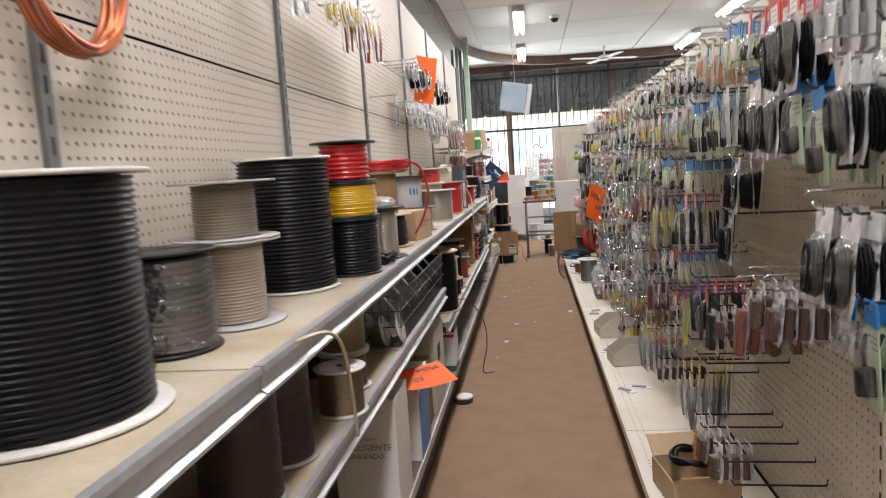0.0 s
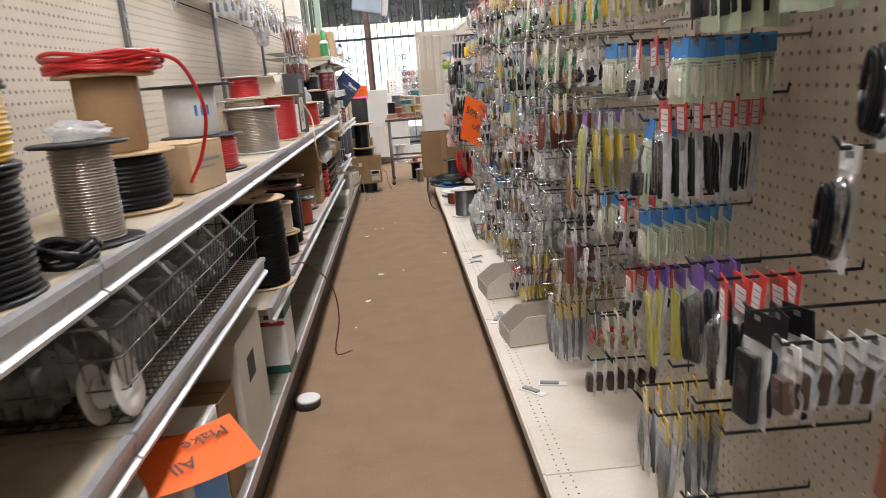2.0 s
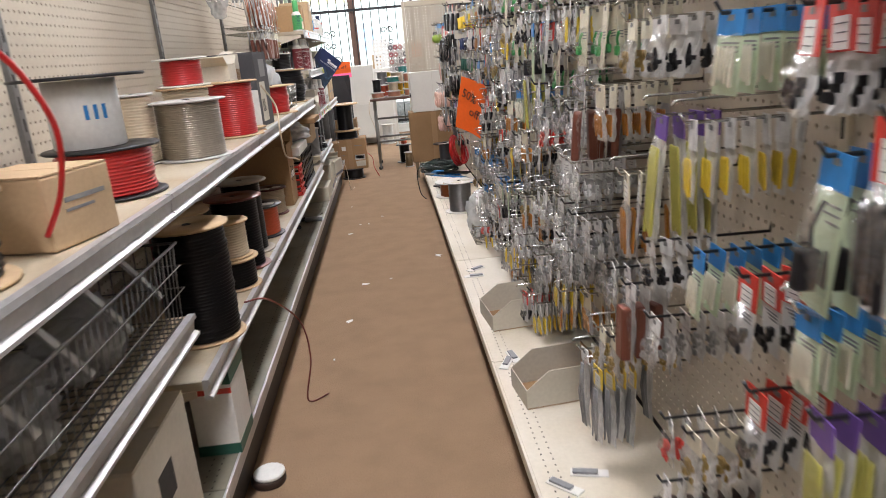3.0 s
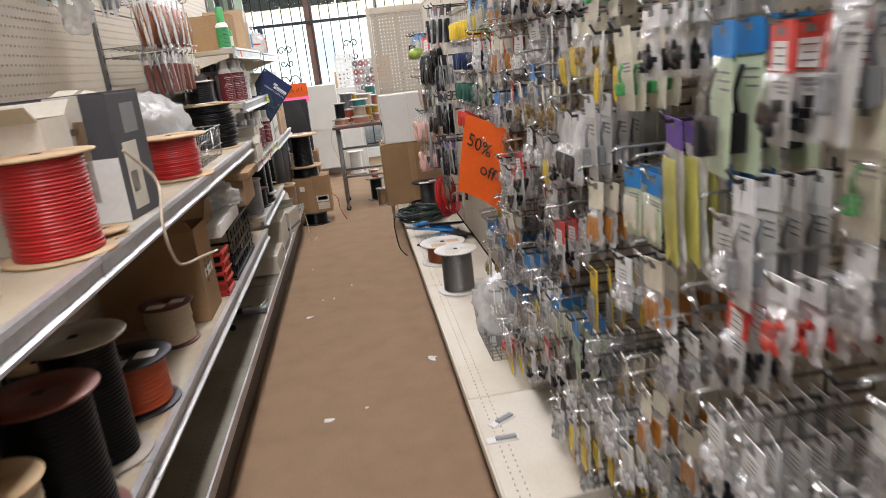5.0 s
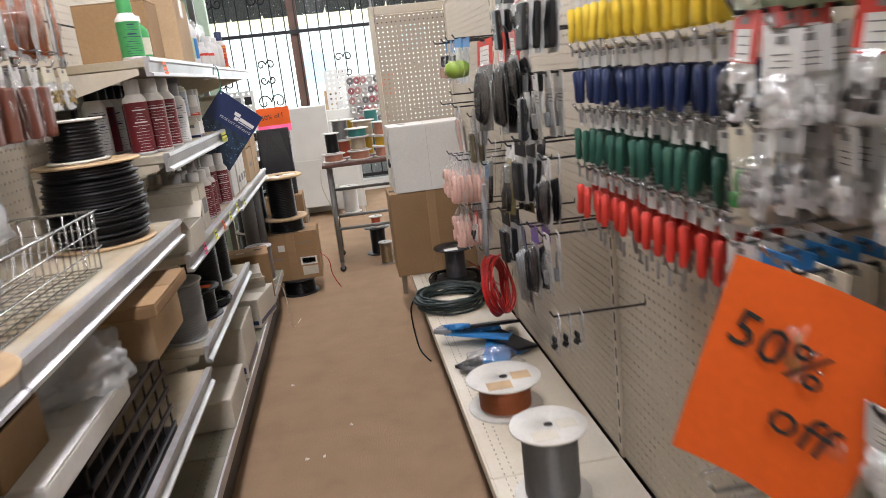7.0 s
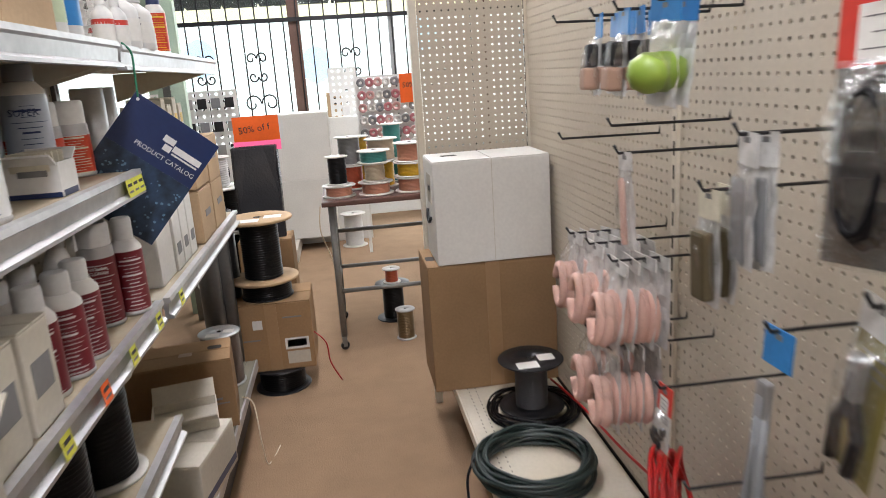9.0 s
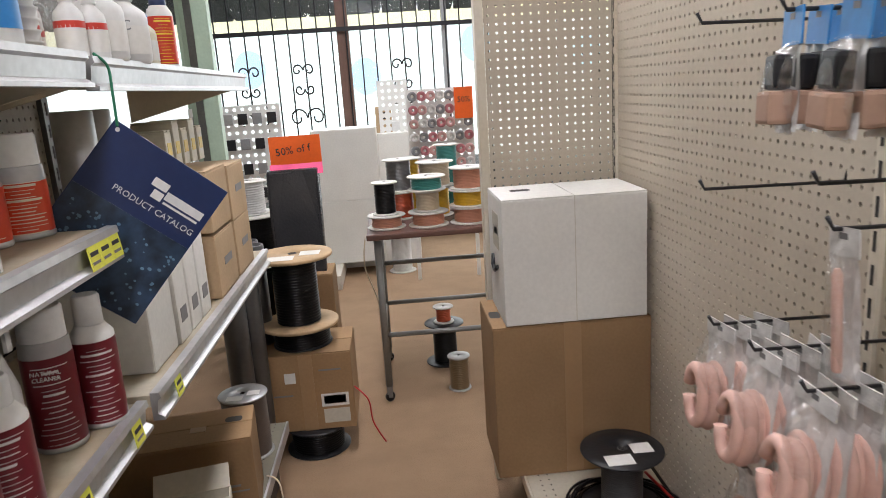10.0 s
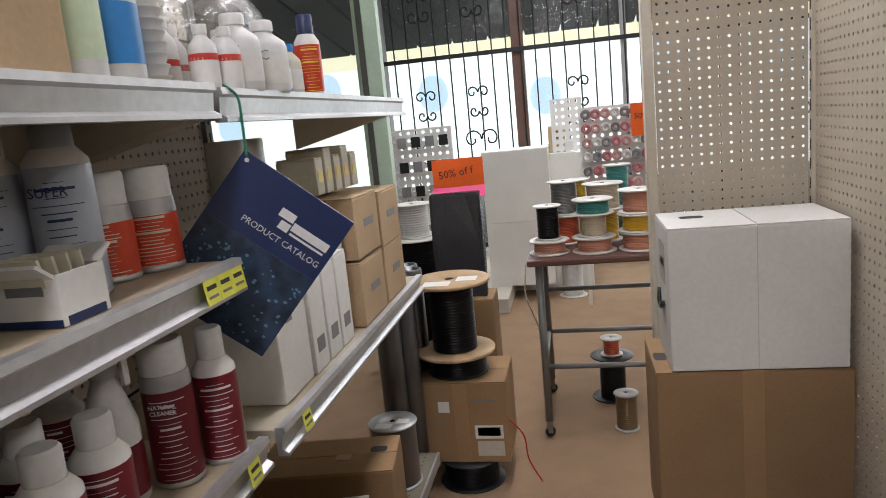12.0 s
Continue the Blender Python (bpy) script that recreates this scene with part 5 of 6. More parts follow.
def goods_rack(x, y, z0, w, h, rows, cols, label, kinds, rz=0.0):
    r = thing("goods_rack", (x, y, z0, 0, 0, rz), label, "display rack")
    part("panel", perforated("panel", w, h, M_WHITE, 0.05, 0.012), M_WHITE, r, at=pose(-w / 2, 0, 0))
    for sx in (-w / 2, w / 2):
        part("post", box(B(), sx - 0.012, sx + 0.012, 0.004, 0.03, -z0, h), M_WHITE, r)
    for i in range(rows):
        for k in range(cols):
            u, v = -w / 2 + (k + 0.5) * w / cols, (i + 0.5) * h / rows
            m = kinds[(i * 3 + k) % len(kinds)]
            if rows > 5:
                part("reel", disc(0.032, 0.03, 0.01, 14), m, r, at=pose(u, -0.05, v, 90, 0, 0))
            else:
                part("packet", box(B(), u - 0.03, u + 0.03, -0.06, -0.04, v - 0.04, v + 0.03, 0.003), m, r)
    return r


goods_rack(0.32, 11.3, 0.68, 0.42, 0.62, 7, 7, "white rack of small pink and white reels", (plastic("pale_pink", (0.62, 0.36, 0.34), 0.4), WHITEP, GREYP, plastic("rose", (0.5, 0.18, 0.2), 0.4)))
goods_rack(0.02, 11.9, 0.72, 0.2, 0.66, 1, 1, "white perforated display stand", (WHITEP,), 8)
goods_rack(-1.02, 11.3, 0.62, 0.55, 0.65, 4, 6, "white rack of black and grey packets", (BLACKP, GREYP, BLACKP, SILVER), 10)
sheet_sign(pose(0.47, 11.18, 1.3, 0, 0, 0), 0.12, 0.2, M_ORANGE, "orange sale sign on a rack", (("50%", 0.05, 0, 0.08, 0),), 0.006)

# ---- right deck ----
Rz = 0.2008
bb = carton(0.435, 8.50, Rz, 0.445, 0.27, 0.455, M_CARD, "large brown carton on the deck end", seam="y", hole=(-0.2, -0.02, 0.014, 0.03))
wbx = carton(0.448, 8.49, Rz + 0.4575, 0.395, 0.25, 0.35, M_WCARD, "large white carton on a brown one", tape=False, seam="y", hole=(-0.12, 0.02, 0.026, 0.02), bars=(("-x", -0.06, 0.04, 0.2, 0.3, M_GCARD), ("-x", -0.05, 0.02, 0.24, 0.26, M_GREYINK), ("-y", -0.0008, 0.0008, 0.0, 0.35, M_GCARD)))
part("handle", tube(B(), [(-0.2, -0.04, 0.15), (-0.203, 0.0, 0.13), (-0.203, 0.03, 0.14), (-0.2, 0.04, 0.17)], 0.006, 6), BLACKP, wbx, "black plastic grip")
spool(0.50, 8.15, Rz + 0.02, 0.105, 0.165, plastic("dark_grey_wire", (0.07, 0.07, 0.075), 0.4), BLACKP, "black spool with dark grey wire and label", wr=0.5, pitch=0.006, tag=M_WCARD)
coil(0.50, 8.14, Rz, 0.145, 0.004, 9, BLACK, "black cable coil lying under a spool", seed=5, hgt=0.025)
coil(0.41, 7.80, Rz, 0.165, 0.0055, 16, plastic("dark_teal_cable", (0.02, 0.035, 0.032), 0.4), "thick coil of dark cable on the deck", seed=6, hgt=0.06)
cable("loose_cable", [(0.27, 7.85, 0.26), (0.22, 7.8, 0.2), (0.23, 7.7, 0.05), (0.27, 7.62, 0.005)], 0.004, BLACK, "black cable end hanging off the deck")
coil(0.51, 7.25, 0.44, 0.12, 0.0045, 12, REDW, "red cable coil hanging from a hook", tilt=(80, 0, 62), seed=7, hgt=0.05)
cable("loose_cable", [(0.58, 8.2, 0.28), (0.62, 8.0, 0.27), (0.62, 7.7, 0.3), (0.61, 7.4, 0.36)], 0.004, REDW, "red cable trailing along the panel")
for k in range(5):
    gl = thing("glove_pack", (0.44 + 0.05 * (k % 3), 7.08 + 0.06 * k, Rz + 0.012 * k, 4 * k, 5 - 3 * k, 35 + 40 * k), "blue and black packed gloves on the deck", "gloves", "glove packs")
    part("card", box(B(), -0.13, 0.13, -0.05, 0.05, 0.0, 0.012, 0.003), BLUEW if k % 2 else BLACKP, gl)
    for j in range(4):
        part("finger", tube(B(), [(0.1, -0.04 + 0.027 * j, 0.013), (0.17, -0.05 + 0.034 * j, 0.014)], 0.011, 7), BLUEW if k % 2 == 0 else GREYP, gl)
bag(0.44, 7.02, Rz, 0.24, 0.22, 0.07, "clear plastic bag over packed gloves", M_PLASTIC, 41)
spool(0.42, 6.72, Rz, 0.12, 0.105, COPPER, WFL, "copper wire spool with pale labelled flange", wr=0.7, tag=M_PLY)
spool(0.425, 6.22, Rz + 0.0015, 0.098, 0.195, GREYW, WFL, "bright grey wire spool with white flange", wr=0.72, pitch=0.006, tag=M_GCARD)
wire_basket(0.52, 5.55, Rz, 0.22, 0.3, 0.1, "small chrome wire basket on the deck")
bag(0.50, 5.57, Rz + 0.005, 0.24, 0.32, 0.27, "large crumpled clear bag of small parts", M_BAG, 51)
for k in range(9):
    f = thing("fitting", (0.44 + 0.03 * (k % 4), 5.5 + 0.05 * (k // 3), Rz + 0.02), "small green and white fitting inside a bag", "fitting", "bagged fittings")
    part("body", lathe(B(), [(0.012, 0), (0.016, 0.008), (0.012, 0.03), (0.006, 0.036)], 10), (WHITEP, DKGREEN, WHITEP)[k % 3], f)


def display_tray(x, y, w, d, label):
    """An open-fronted card tray with sloping sides."""
    t = thing("display_tray", (x, y, Rz, 0, 0, 6), label, "card tray")
    part("floor", box(B(), -w / 2, w / 2, -d / 2, d / 2, 0, 0.003), M_CARD, t)
    for v in (-d / 2, d / 2 - 0.003):
        bm = B()
        a = [[bm.verts.new((u, v + e, z)) for u, z in ((-w / 2, 0.003), (w / 2, 0.003), (w / 2, 0.11), (-w * 0.2, 0.11), (-w / 2, 0.06))] for e in (0, 0.003)]
        bm.faces.new(a[0])
        bm.faces.new(a[1][::-1])
        for i in range(5):
            bm.faces.new((a[0][i], a[0][(i + 1) % 5], a[1][(i + 1) % 5], a[1][i]))
        part("side", bm, M_GCARD, t)
    part("front", box(B(), -w / 2 - 0.003, -w / 2, -d / 2, d / 2, 0, 0.06), M_GCARD, t)
    part("back", box(B(), w / 2, w / 2 + 0.003, -d / 2, d / 2, 0, 0.11), M_CARD, t)


display_tray(0.44, 3.76, 0.22, 0.16, "beige open card tray on the deck")
display_tray(0.44, 4.36, 0.24, 0.2, "beige open card tray on the deck")
ob_ = carton(0.425, 2.32, Rz, 0.2, 0.2, 0.085, M_CARD2, "torn open cardboard box of black parts", tape=False, open_top=True, rz=8)
coil(0.43, 2.35, Rz + 0.088, 0.07, 0.008, 3, BLACK, "black cable loop in an open box", seed=9, hgt=0.02)
for k, (x, y) in enumerate(((0.34, 4.9), (0.36, 5.0), (0.33, 3.98), (0.36, 4.02), (0.35, 3.3), (0.42, 3.34))):
    p = thing("loose_packet", (x, y, Rz, 0, 0, 33 * k), "small loose packet lying on the deck", "packet", "loose packets")
    part("card", box(B(), -0.045, 0.045, -0.014, 0.014, 0, 0.003), M_WCARD, p)
    part("strip", box(B(), -0.02, 0.04, -0.009, 0.009, 0.0032, 0.009, 0.002), GREYP, p)
for k, (x, y) in enumerate(((-0.19, 5.55), (-0.255, 5.02), (0.24, 5.94), (0.243, 5.96), (-0.32, 6.7), (-0.2, 6.95), (-0.1, 7.15), (-0.26, 6.95), (-0.05, 5.6), (-0.3, 4.6), (-0.35, 7.6))):
    p = thing("paper_scrap", (x, y, 0.0012, 3, 2, 50 * k), "torn white paper scrap on the carpet", "paper scrap", "paper scraps")
    w = 0.02 if k < 5 else 0.008
    bm = B()
    vs = [bm.verts.new((w * a, w * b, 0.0005 + 0.002 * ((i * 7) % 3))) for i, (a, b) in enumerate(((-1, -0.5), (0.3, -0.7), (1.1, -0.2), (0.8, 0.6), (-0.2, 0.5), (-0.9, 0.3)))]
    bm.faces.new(vs)
    r_ = bmesh.ops.extrude_face_region(bm, geom=bm.faces[:])
    for g in r_["geom"]:
        if isinstance(g, bmesh.types.BMVert):
            g.co.z += 0.0008
    part("scrap", bm, M_WCARD, p)
cable("loose_cable", [(-0.45, 3.9, Sz + 0.02), (-0.40, 4.0, 0.5), (-0.34, 4.15, 0.36), (-0.33, 4.2, 0.2), (-0.36, 4.2, 0.04), (-0.3, 4.3, 0.005)], 0.003, plastic("brown_red_wire", (0.2, 0.04, 0.03), 0.4), "thin red-brown wire looping to the carpet")

# orange sale sign on the hooks
sheet_sign(pose(0.445, 5.25, 1.04, 0, 18, -52), 0.175, 0.255, M_ORANGE, "large orange sale sign clipped to the hooks", (("50%", 0.06, -0.02, 0.08, 8), ("off", 0.06, 0.025, 0.15, 8)), 0.014)
sheet_sign(pose(-0.66, 4.84, 1.97, 0, 8, 30), 0.14, 0.30, M_ORANGE, "orange sale sign hanging on the panel", (), 0.02)

# ---- goods hung on hooks ----
PACK = {}
M_DARKFILM = mat("grey_film_card", (0.16, 0.155, 0.14), 0.35, var=0.12, scale=20, bump=0.3)
M_MILKY = mat("crinkled_bag", (0.74, 0.74, 0.72), 0.22, var=0.10, scale=40, fine=45, bump=1.0, spec=0.8)


def crinkled(bm, w, top, low, depth, seed, back=False, mi=0):
    """The front or back skin of a filled bag, uneven and pulled in at its edges."""
    rnd = random.Random(seed)
    rows_ = []
    for j in range(7):
        v = j / 6
        swell = math.sin(math.pi * (0.06 + 0.88 * v ** 0.8))
        rows_.append([bm.verts.new(((0.004 if back else -depth) * swell * math.sin(math.pi * (0.1 + 0.16 * i)) + rnd.uniform(-0.0025, 0.0025), w / 2 * (i / 2.5 - 1) + rnd.uniform(-0.001, 0.001), top - (top - low) * v + rnd.uniform(-0.002, 0.002))) for i in range(6)])
    for a, b in zip(rows_, rows_[1:]):
        for i in range(5):
            bm.faces.new((a[i], a[i + 1], b[i + 1], b[i])).material_index = mi
    return bm


def pack(kind, w, h, head, head_h, card, content, cm, label, thick=0.02, bagged=True, n=3, sticker=False, cm2=None):
    """Mesh data of one hanging package: header with a price sticker, card or bag, what is in it. Faces -x, hangs from its origin."""
    w = w * 0.86
    bm = B()
    box(bm, -0.0012, 0.0012, -w / 2, w / 2, -head_h, 0.012)
    box(bm, -0.002, -0.0013, -0.006, 0.006, -0.001, 0.006, mi=2)
    if sticker:
        sw, st = w * 0.30, min(head_h * 0.3, 0.006)
        box(bm, -0.0019, -0.0013, -sw, sw, -head_h + 0.002, -st, mi=1)
        for k in range(3):
            z = -st - (head_h - st - 0.002) * (0.22 + 0.27 * k)
            box(bm, -0.0023, -0.002, -sw * 0.8, sw * (0.8 - 0.3 * (k % 2)), z - 0.0008, z + 0.0006, mi=2)
    hd = mesh("header", bm, head, M_WCARD, M_GREYINK)
    bm = B()
    lo, hi = -h + 0.01, -head_h - 0.004
    if content == "slab":
        box(bm, -thick, -0.003, -w * 0.38, w * 0.38, lo, hi - 0.01, 0.006)
    elif content == "duo":
        mid = lo + (hi - lo) * 0.45
        box(bm, -thick, -0.003, -w * 0.40, w * 0.40, lo, mid, 0.005, mi=1)
        box(bm, -thick * 0.8, -0.003, -w * 0.34, w * 0.34, mid + 0.001, hi - 0.006, 0.006)
    elif content == "sticks":
        for k in range(n):
            u = w * 0.8 * ((k + 0.5) / n - 0.5)
            r = min(w * 0.26 / n, 0.006)
            lathe(bm, [(r * 0.8, lo + 0.004 * (k % 3)), (r, lo + 0.004 * (k % 3) + 0.004), (r, hi - 0.014), (r * 0.5, hi - 0.008)], 7, -thick * 0.45, u)
    elif content == "leads":
        rnd = random.Random(n)
        for k in range(n):
            u = w * 0.7 * ((k + 0.5) / n - 0.5)
            e = rnd.uniform(-0.012, 0.012)
            tube(bm, [(-thick * 0.4, u * 0.4, hi), (-thick * 0.6 + e * 0.3, u, (lo + hi) / 2), (-thick * 0.5, u + e, lo)], 0.0022, 5)
    elif content == "coil":
        R = w * 0.34
        for k in range(4):
            pts = [(-0.005 - 0.006 * k, R * math.cos(a) * (1 - 0.12 * k), (lo + hi) / 2 + (hi - lo) * 0.45 * math.sin(a) * (1 - 0.05 * k)) for a in np.linspace(0, 2 * math.pi, 17)]
            tube(bm, pts, 0.0042, 5)
        box(bm, -0.022, -0.002, -w * 0.16, w * 0.16, (lo + hi) / 2 - 0.012, (lo + hi) / 2 + 0.012, 0.003)
    elif content == "bits":
        rnd = random.Random(n)
        for k in range(12):
            u, v = rnd.uniform(-0.36, 0.36) * w, lo + rnd.random() ** 1.7 * (hi - lo) * 0.7
            if k % 3:
                lathe(bm, [(0.002, v), (0.0035, v + 0.002), (0.0035, v + 0.007), (0.0015, v + 0.012)], 6, -0.007 - 0.003 * (k % 3), u)
            else:
                box(bm, -0.012, -0.004, u - 0.004, u + 0.004, v, v + rnd.uniform(0.006, 0.014))
    elif content == "plug":
        box(bm, -thick, -0.004, -w * 0.17, w * 0.17, lo + 0.012, lo + (hi - lo) * 0.5, 0.004)
        tube(bm, [(-thick * 0.5, 0, lo + (hi - lo) * 0.5), (-thick * 0.5, w * 0.08, lo + (hi - lo) * 0.7), (-thick * 0.4, -w * 0.1, hi - 0.006)], 0.003, 5)
    elif content == "tool":
        lathe(bm, [(0.005, hi - 0.06), (0.0075, hi - 0.052), (0.0065, hi - 0.03), (0.008, hi - 0.005), (0.004, hi)], 8, -0.012, 0)
        lathe(bm, [(0.0025, lo), (0.003, hi - 0.071)], 6, -0.012, 0, mi=1)
    elif content == "pliers":
        for sx in (-1, 1):
            tube(bm, [(-0.012, sx * 0.004, hi - 0.03), (-0.012, sx * 0.006, (lo + hi) / 2), (-0.012, sx * w * 0.3, lo + 0.04), (-0.012, sx * w * 0.22, lo)], 0.007, 7)
        box(bm, -0.018, -0.006, -0.011, 0.011, hi - 0.06, hi - 0.012, 0.004, mi=1)
    elif content == "ball":
        lathe(bm, [(0.01, lo + 0.01), (0.026, lo + 0.018), (0.034, lo + 0.036), (0.03, lo + 0.056), (0.012, lo + 0.068)], 14, -0.022, 0)
    elif content == "tubes":
        for k in range(2):
            pts = [(-0.018 - 0.012 * k, w * 0.3 * math.cos(a) + 0.01 * k, (lo + hi) / 2 - 0.02 + (hi - lo) * 0.32 * math.sin(a)) for a in np.linspace(0.3, 2 * math.pi - 0.2, 19)]
            tube(bm, pts, 0.0098, 10)
    cmat = (cm, cm2 or SILVER)
    ct = mesh("insert", bm, *cmat)
    seed = len(PACK) + 5
    if card:
        bm = box(B(), 0.0, 0.001, -w / 2 * 0.96, w / 2 * 0.96, -h, -head_h)
        for k in range(3):
            z = -head_h - (h - head_h) * (0.12 + 0.07 * k)
            box(bm, -0.0006, -0.0001, -w * 0.36, w * (0.3 - 0.12 * k), z - 0.0012, z + 0.0012, mi=1)
        bk = mesh("backing", bm, card, M_GREYINK)
    elif bagged:
        bk = mesh("backing", crinkled(B(), w, -head_h * 0.9, -h, 0, seed, True), M_MILKY)
    else:
        bk = None
    bg = mesh("bag", crinkled(B(), w, -head_h * 0.9, -h - 0.002, thick * 0.9 + 0.004, seed + 50), M_PLASTIC) if bagged else None

    def joined(pieces):
        bm, mats = B(), []
        for me in pieces:
            if me is None:
                continue
            k0 = len(bm.faces)
            bm.from_mesh(me)
            bm.faces.ensure_lookup_table()
            for f in bm.faces[k0:]:
                f.material_index += len(mats)
            mats += list(me.materials)
        one = bpy.data.meshes.new("hanging_package")
        bm.to_mesh(one)
        bm.free()
        for m in mats:
            one.materials.append(m)
        return one

    PACK[kind] = (hd, ct, bk, bg, joined((hd, ct, bk)), joined((hd, ct, bk, bg)), label, w)


CLEARISH = plastic("pale_card", (0.60, 0.60, 0.57), 0.5)
BROWNP = plastic("brown_part", (0.06, 0.035, 0.025), 0.4)
pack("blackcord", 0.07, 0.15, M_MILKY, 0.03, None, "coil", BLACK, "clear bag of coiled black cord", 0.03)
pack("slimcord", 0.035, 0.12, M_MILKY, 0.015, None, "coil", BLACK, "slim clear bag of black cord", 0.025)
pack("redcord", 0.075, 0.18, REDP, 0.045, None, "coil", BLACK, "red-topped clear bag with coiled black cord", 0.03, sticker=True)
pack("bigcord", 0.115, 0.24, REDP, 0.06, M_DARKFILM, "coil", BLACK, "large red-topped bag of coiled black cord", 0.035, sticker=True)
pack("bluecord", 0.06, 0.15, BLUEW, 0.025, PALEGRN, "plug", BLACKP, "blue-topped pale card with black plug", 0.026)
pack("redsleeve", 0.062, 0.165, REDP, 0.045, None, "sticks", BLACKP, "red-topped bag of black sleeves", 0.03, n=3, sticker=True)
pack("redclear", 0.06, 0.10, REDP, 0.04, None, "bits", BLACKP, "red-topped clear bag with a small black part", 0.02, sticker=True)
pack("bluegreen", 0.055, 0.088, BLUEW, 0.018, PALEGRN, "sticks", CREAMP, "blue-topped pale green card of sticks", 0.012, n=4, sticker=False)
pack("yellowbits", 0.05, 0.19, YELP, 0.04, None, "leads", GREYP, "yellow-topped bag of grey leads", 0.018, n=6, sticker=True)
pack("greyleads", 0.045, 0.2, M_WCARD, 0.022, None, "leads", GREYP, "white-topped bag of thin grey leads", 0.018, n=7)
pack("darkstrip", 0.045, 0.085, M_MILKY, 0.015, None, "slab", BROWNP, "small bag of dark brown parts", 0.02, sticker=False)
pack("amber", 0.052, 0.15, CREAMP, 0.045, None, "sticks", AMBER, "cream-topped bag of amber sticks", 0.018, n=4, sticker=True)
pack("ambershort", 0.05, 0.10, CREAMP, 0.035, None, "sticks", AMBER, "cream-topped short bag of amber sticks", 0.016, n=4)
pack("silverbits", 0.055, 0.082, M_MILKY, 0.016, None, "bits", SILVER, "clear bag of small metal parts", 0.02, n=5)
pack("darkbits", 0.05, 0.08, M_MILKY, 0.016, None, "bits", BLACKP, "clear bag of small black parts", 0.02, n=11)
pack("redbits", 0.05, 0.075, M_MILKY, 0.014, None, "bits", REDP, "clear bag of small red parts", 0.02, n=12)
pack("brassbits", 0.052, 0.085, CREAMP, 0.022, None, "bits", BRASS, "cream-topped bag of brass parts", 0.018, n=6)
pack("redcard", 0.052, 0.10, REDP, 0.034, CLEARISH, "bits", BLACKP, "red and grey card with a black part", 0.018, sticker=True)
pack("whitebits", 0.055, 0.08, WHITEP, 0.03, None, "bits", WHITEP, "clear bag of white clips", 0.02, n=7, sticker=True)
pack("whitecard", 0.055, 0.105, CREAMP, 0.03, CREAMP, "plug", GREENP, "cream printed card with a dark plug", 0.014)
pack("yellowtool", 0.042, 0.105, M_MILKY, 0.03, None, "sticks", YELP, "clear bag with slim yellow sticks", 0.014, n=3)
pack("yellowcard", 0.04, 0.11, YELP, 0.03, YELP, "sticks", GREYP, "slim yellow card with grey sticks", 0.012, n=2)
pack("purple", 0.055, 0.19, PURP, 0.025, None, "sticks", plastic("lime_card", (0.55, 0.52, 0.12), 0.5), "purple-topped bag of lime yellow sticks", 0.018, n=4)
pack("purplecord", 0.065, 0.17, PURP, 0.03, None, "coil", BLACKP, "purple-topped bag of black cord", 0.028)
pack("bluebits", 0.058, 0.085, BLUEW, 0.022, None, "bits", SILVER, "blue-topped bag of metal parts", 0.018, n=8, sticker=False)
pack("blacksleeve", 0.075, 0.115, M_MILKY, 0.05, None, "sticks", BLACKP, "clear bag of short black sleeves", 0.03, n=5, sticker=False)
pack("greyblade", 0.05, 0.13, WHITEP, 0.025, CLEARISH, "plug", GREYP, "grey card with a flat grey part", 0.016)
pack("brownpack", 0.06, 0.10, M_MILKY, 0.012, None, "slab", plastic("rust_part", (0.085, 0.045, 0.03), 0.4), "clear bag of rust brown parts", 0.022, sticker=False)
pack("toolyel", 0.026, 0.12, CLEARISH, 0.02, None, "tool", YELP, "hanging driver with yellow handle", 0.02, False)
pack("toolblue", 0.03, 0.13, CLEARISH, 0.02, None, "tool", NAVY, "hanging driver with blue handle", 0.02, False)
pack("toolgreen", 0.03, 0.13, CLEARISH, 0.02, None, "tool", DKGREEN, "hanging driver with green handle", 0.02, False)
pack("toolred", 0.03, 0.13, CLEARISH, 0.02, None, "tool", REDP, "hanging driver with red handle", 0.02, False)
pack("pouch", 0.07, 0.15, BLACKP, 0.03, None, "slab", BLACKP, "black fabric pouch on a hook", 0.018, True, sticker=False)
pack("brownpouch", 0.06, 0.15, CREAMP, 0.03, None, "slab", plastic("olive_brown", (0.09, 0.07, 0.035), 0.5), "olive brown pouch in a clear bag", 0.02)
pack("blackpliers", 0.085, 0.17, M_MILKY, 0.025, plastic("mustard_card", (0.24, 0.20, 0.05), 0.5), "pliers", BLACKP, "black pliers on a mustard card", 0.03)
pack("greypliers", 0.06, 0.29, BLUEW, 0.035, None, "pliers", GREYP, "long grey pliers under a blue card", 0.02, False)
pack("coilcard", 0.14, 0.22, NAVY, 0.045, M_DARKFILM, "coil", GREYP, "dark navy card with a grey coil", 0.035)
pack("pinktubes", 0.085, 0.165, M_MILKY, 0.012, None, "tubes", FLESH, "clear bag of pink foam tubing", 0.04, sticker=False)
pack("pinkslim", 0.05, 0.16, M_MILKY, 0.02, None, "sticks", FLESH, "slim clear bag with a pink tube", 0.02, n=1)
pack("orangetube", 0.055, 0.19, M_MILKY, 0.03, None, "leads", COPPER, "clear bag of copper-coloured tips", 0.02, n=5)
pack("rustbag", 0.06, 0.15, M_MILKY, 0.02, None, "slab", plastic("rust_tips", (0.16, 0.05, 0.03), 0.35), "clear bag of dark rust tips", 0.022)
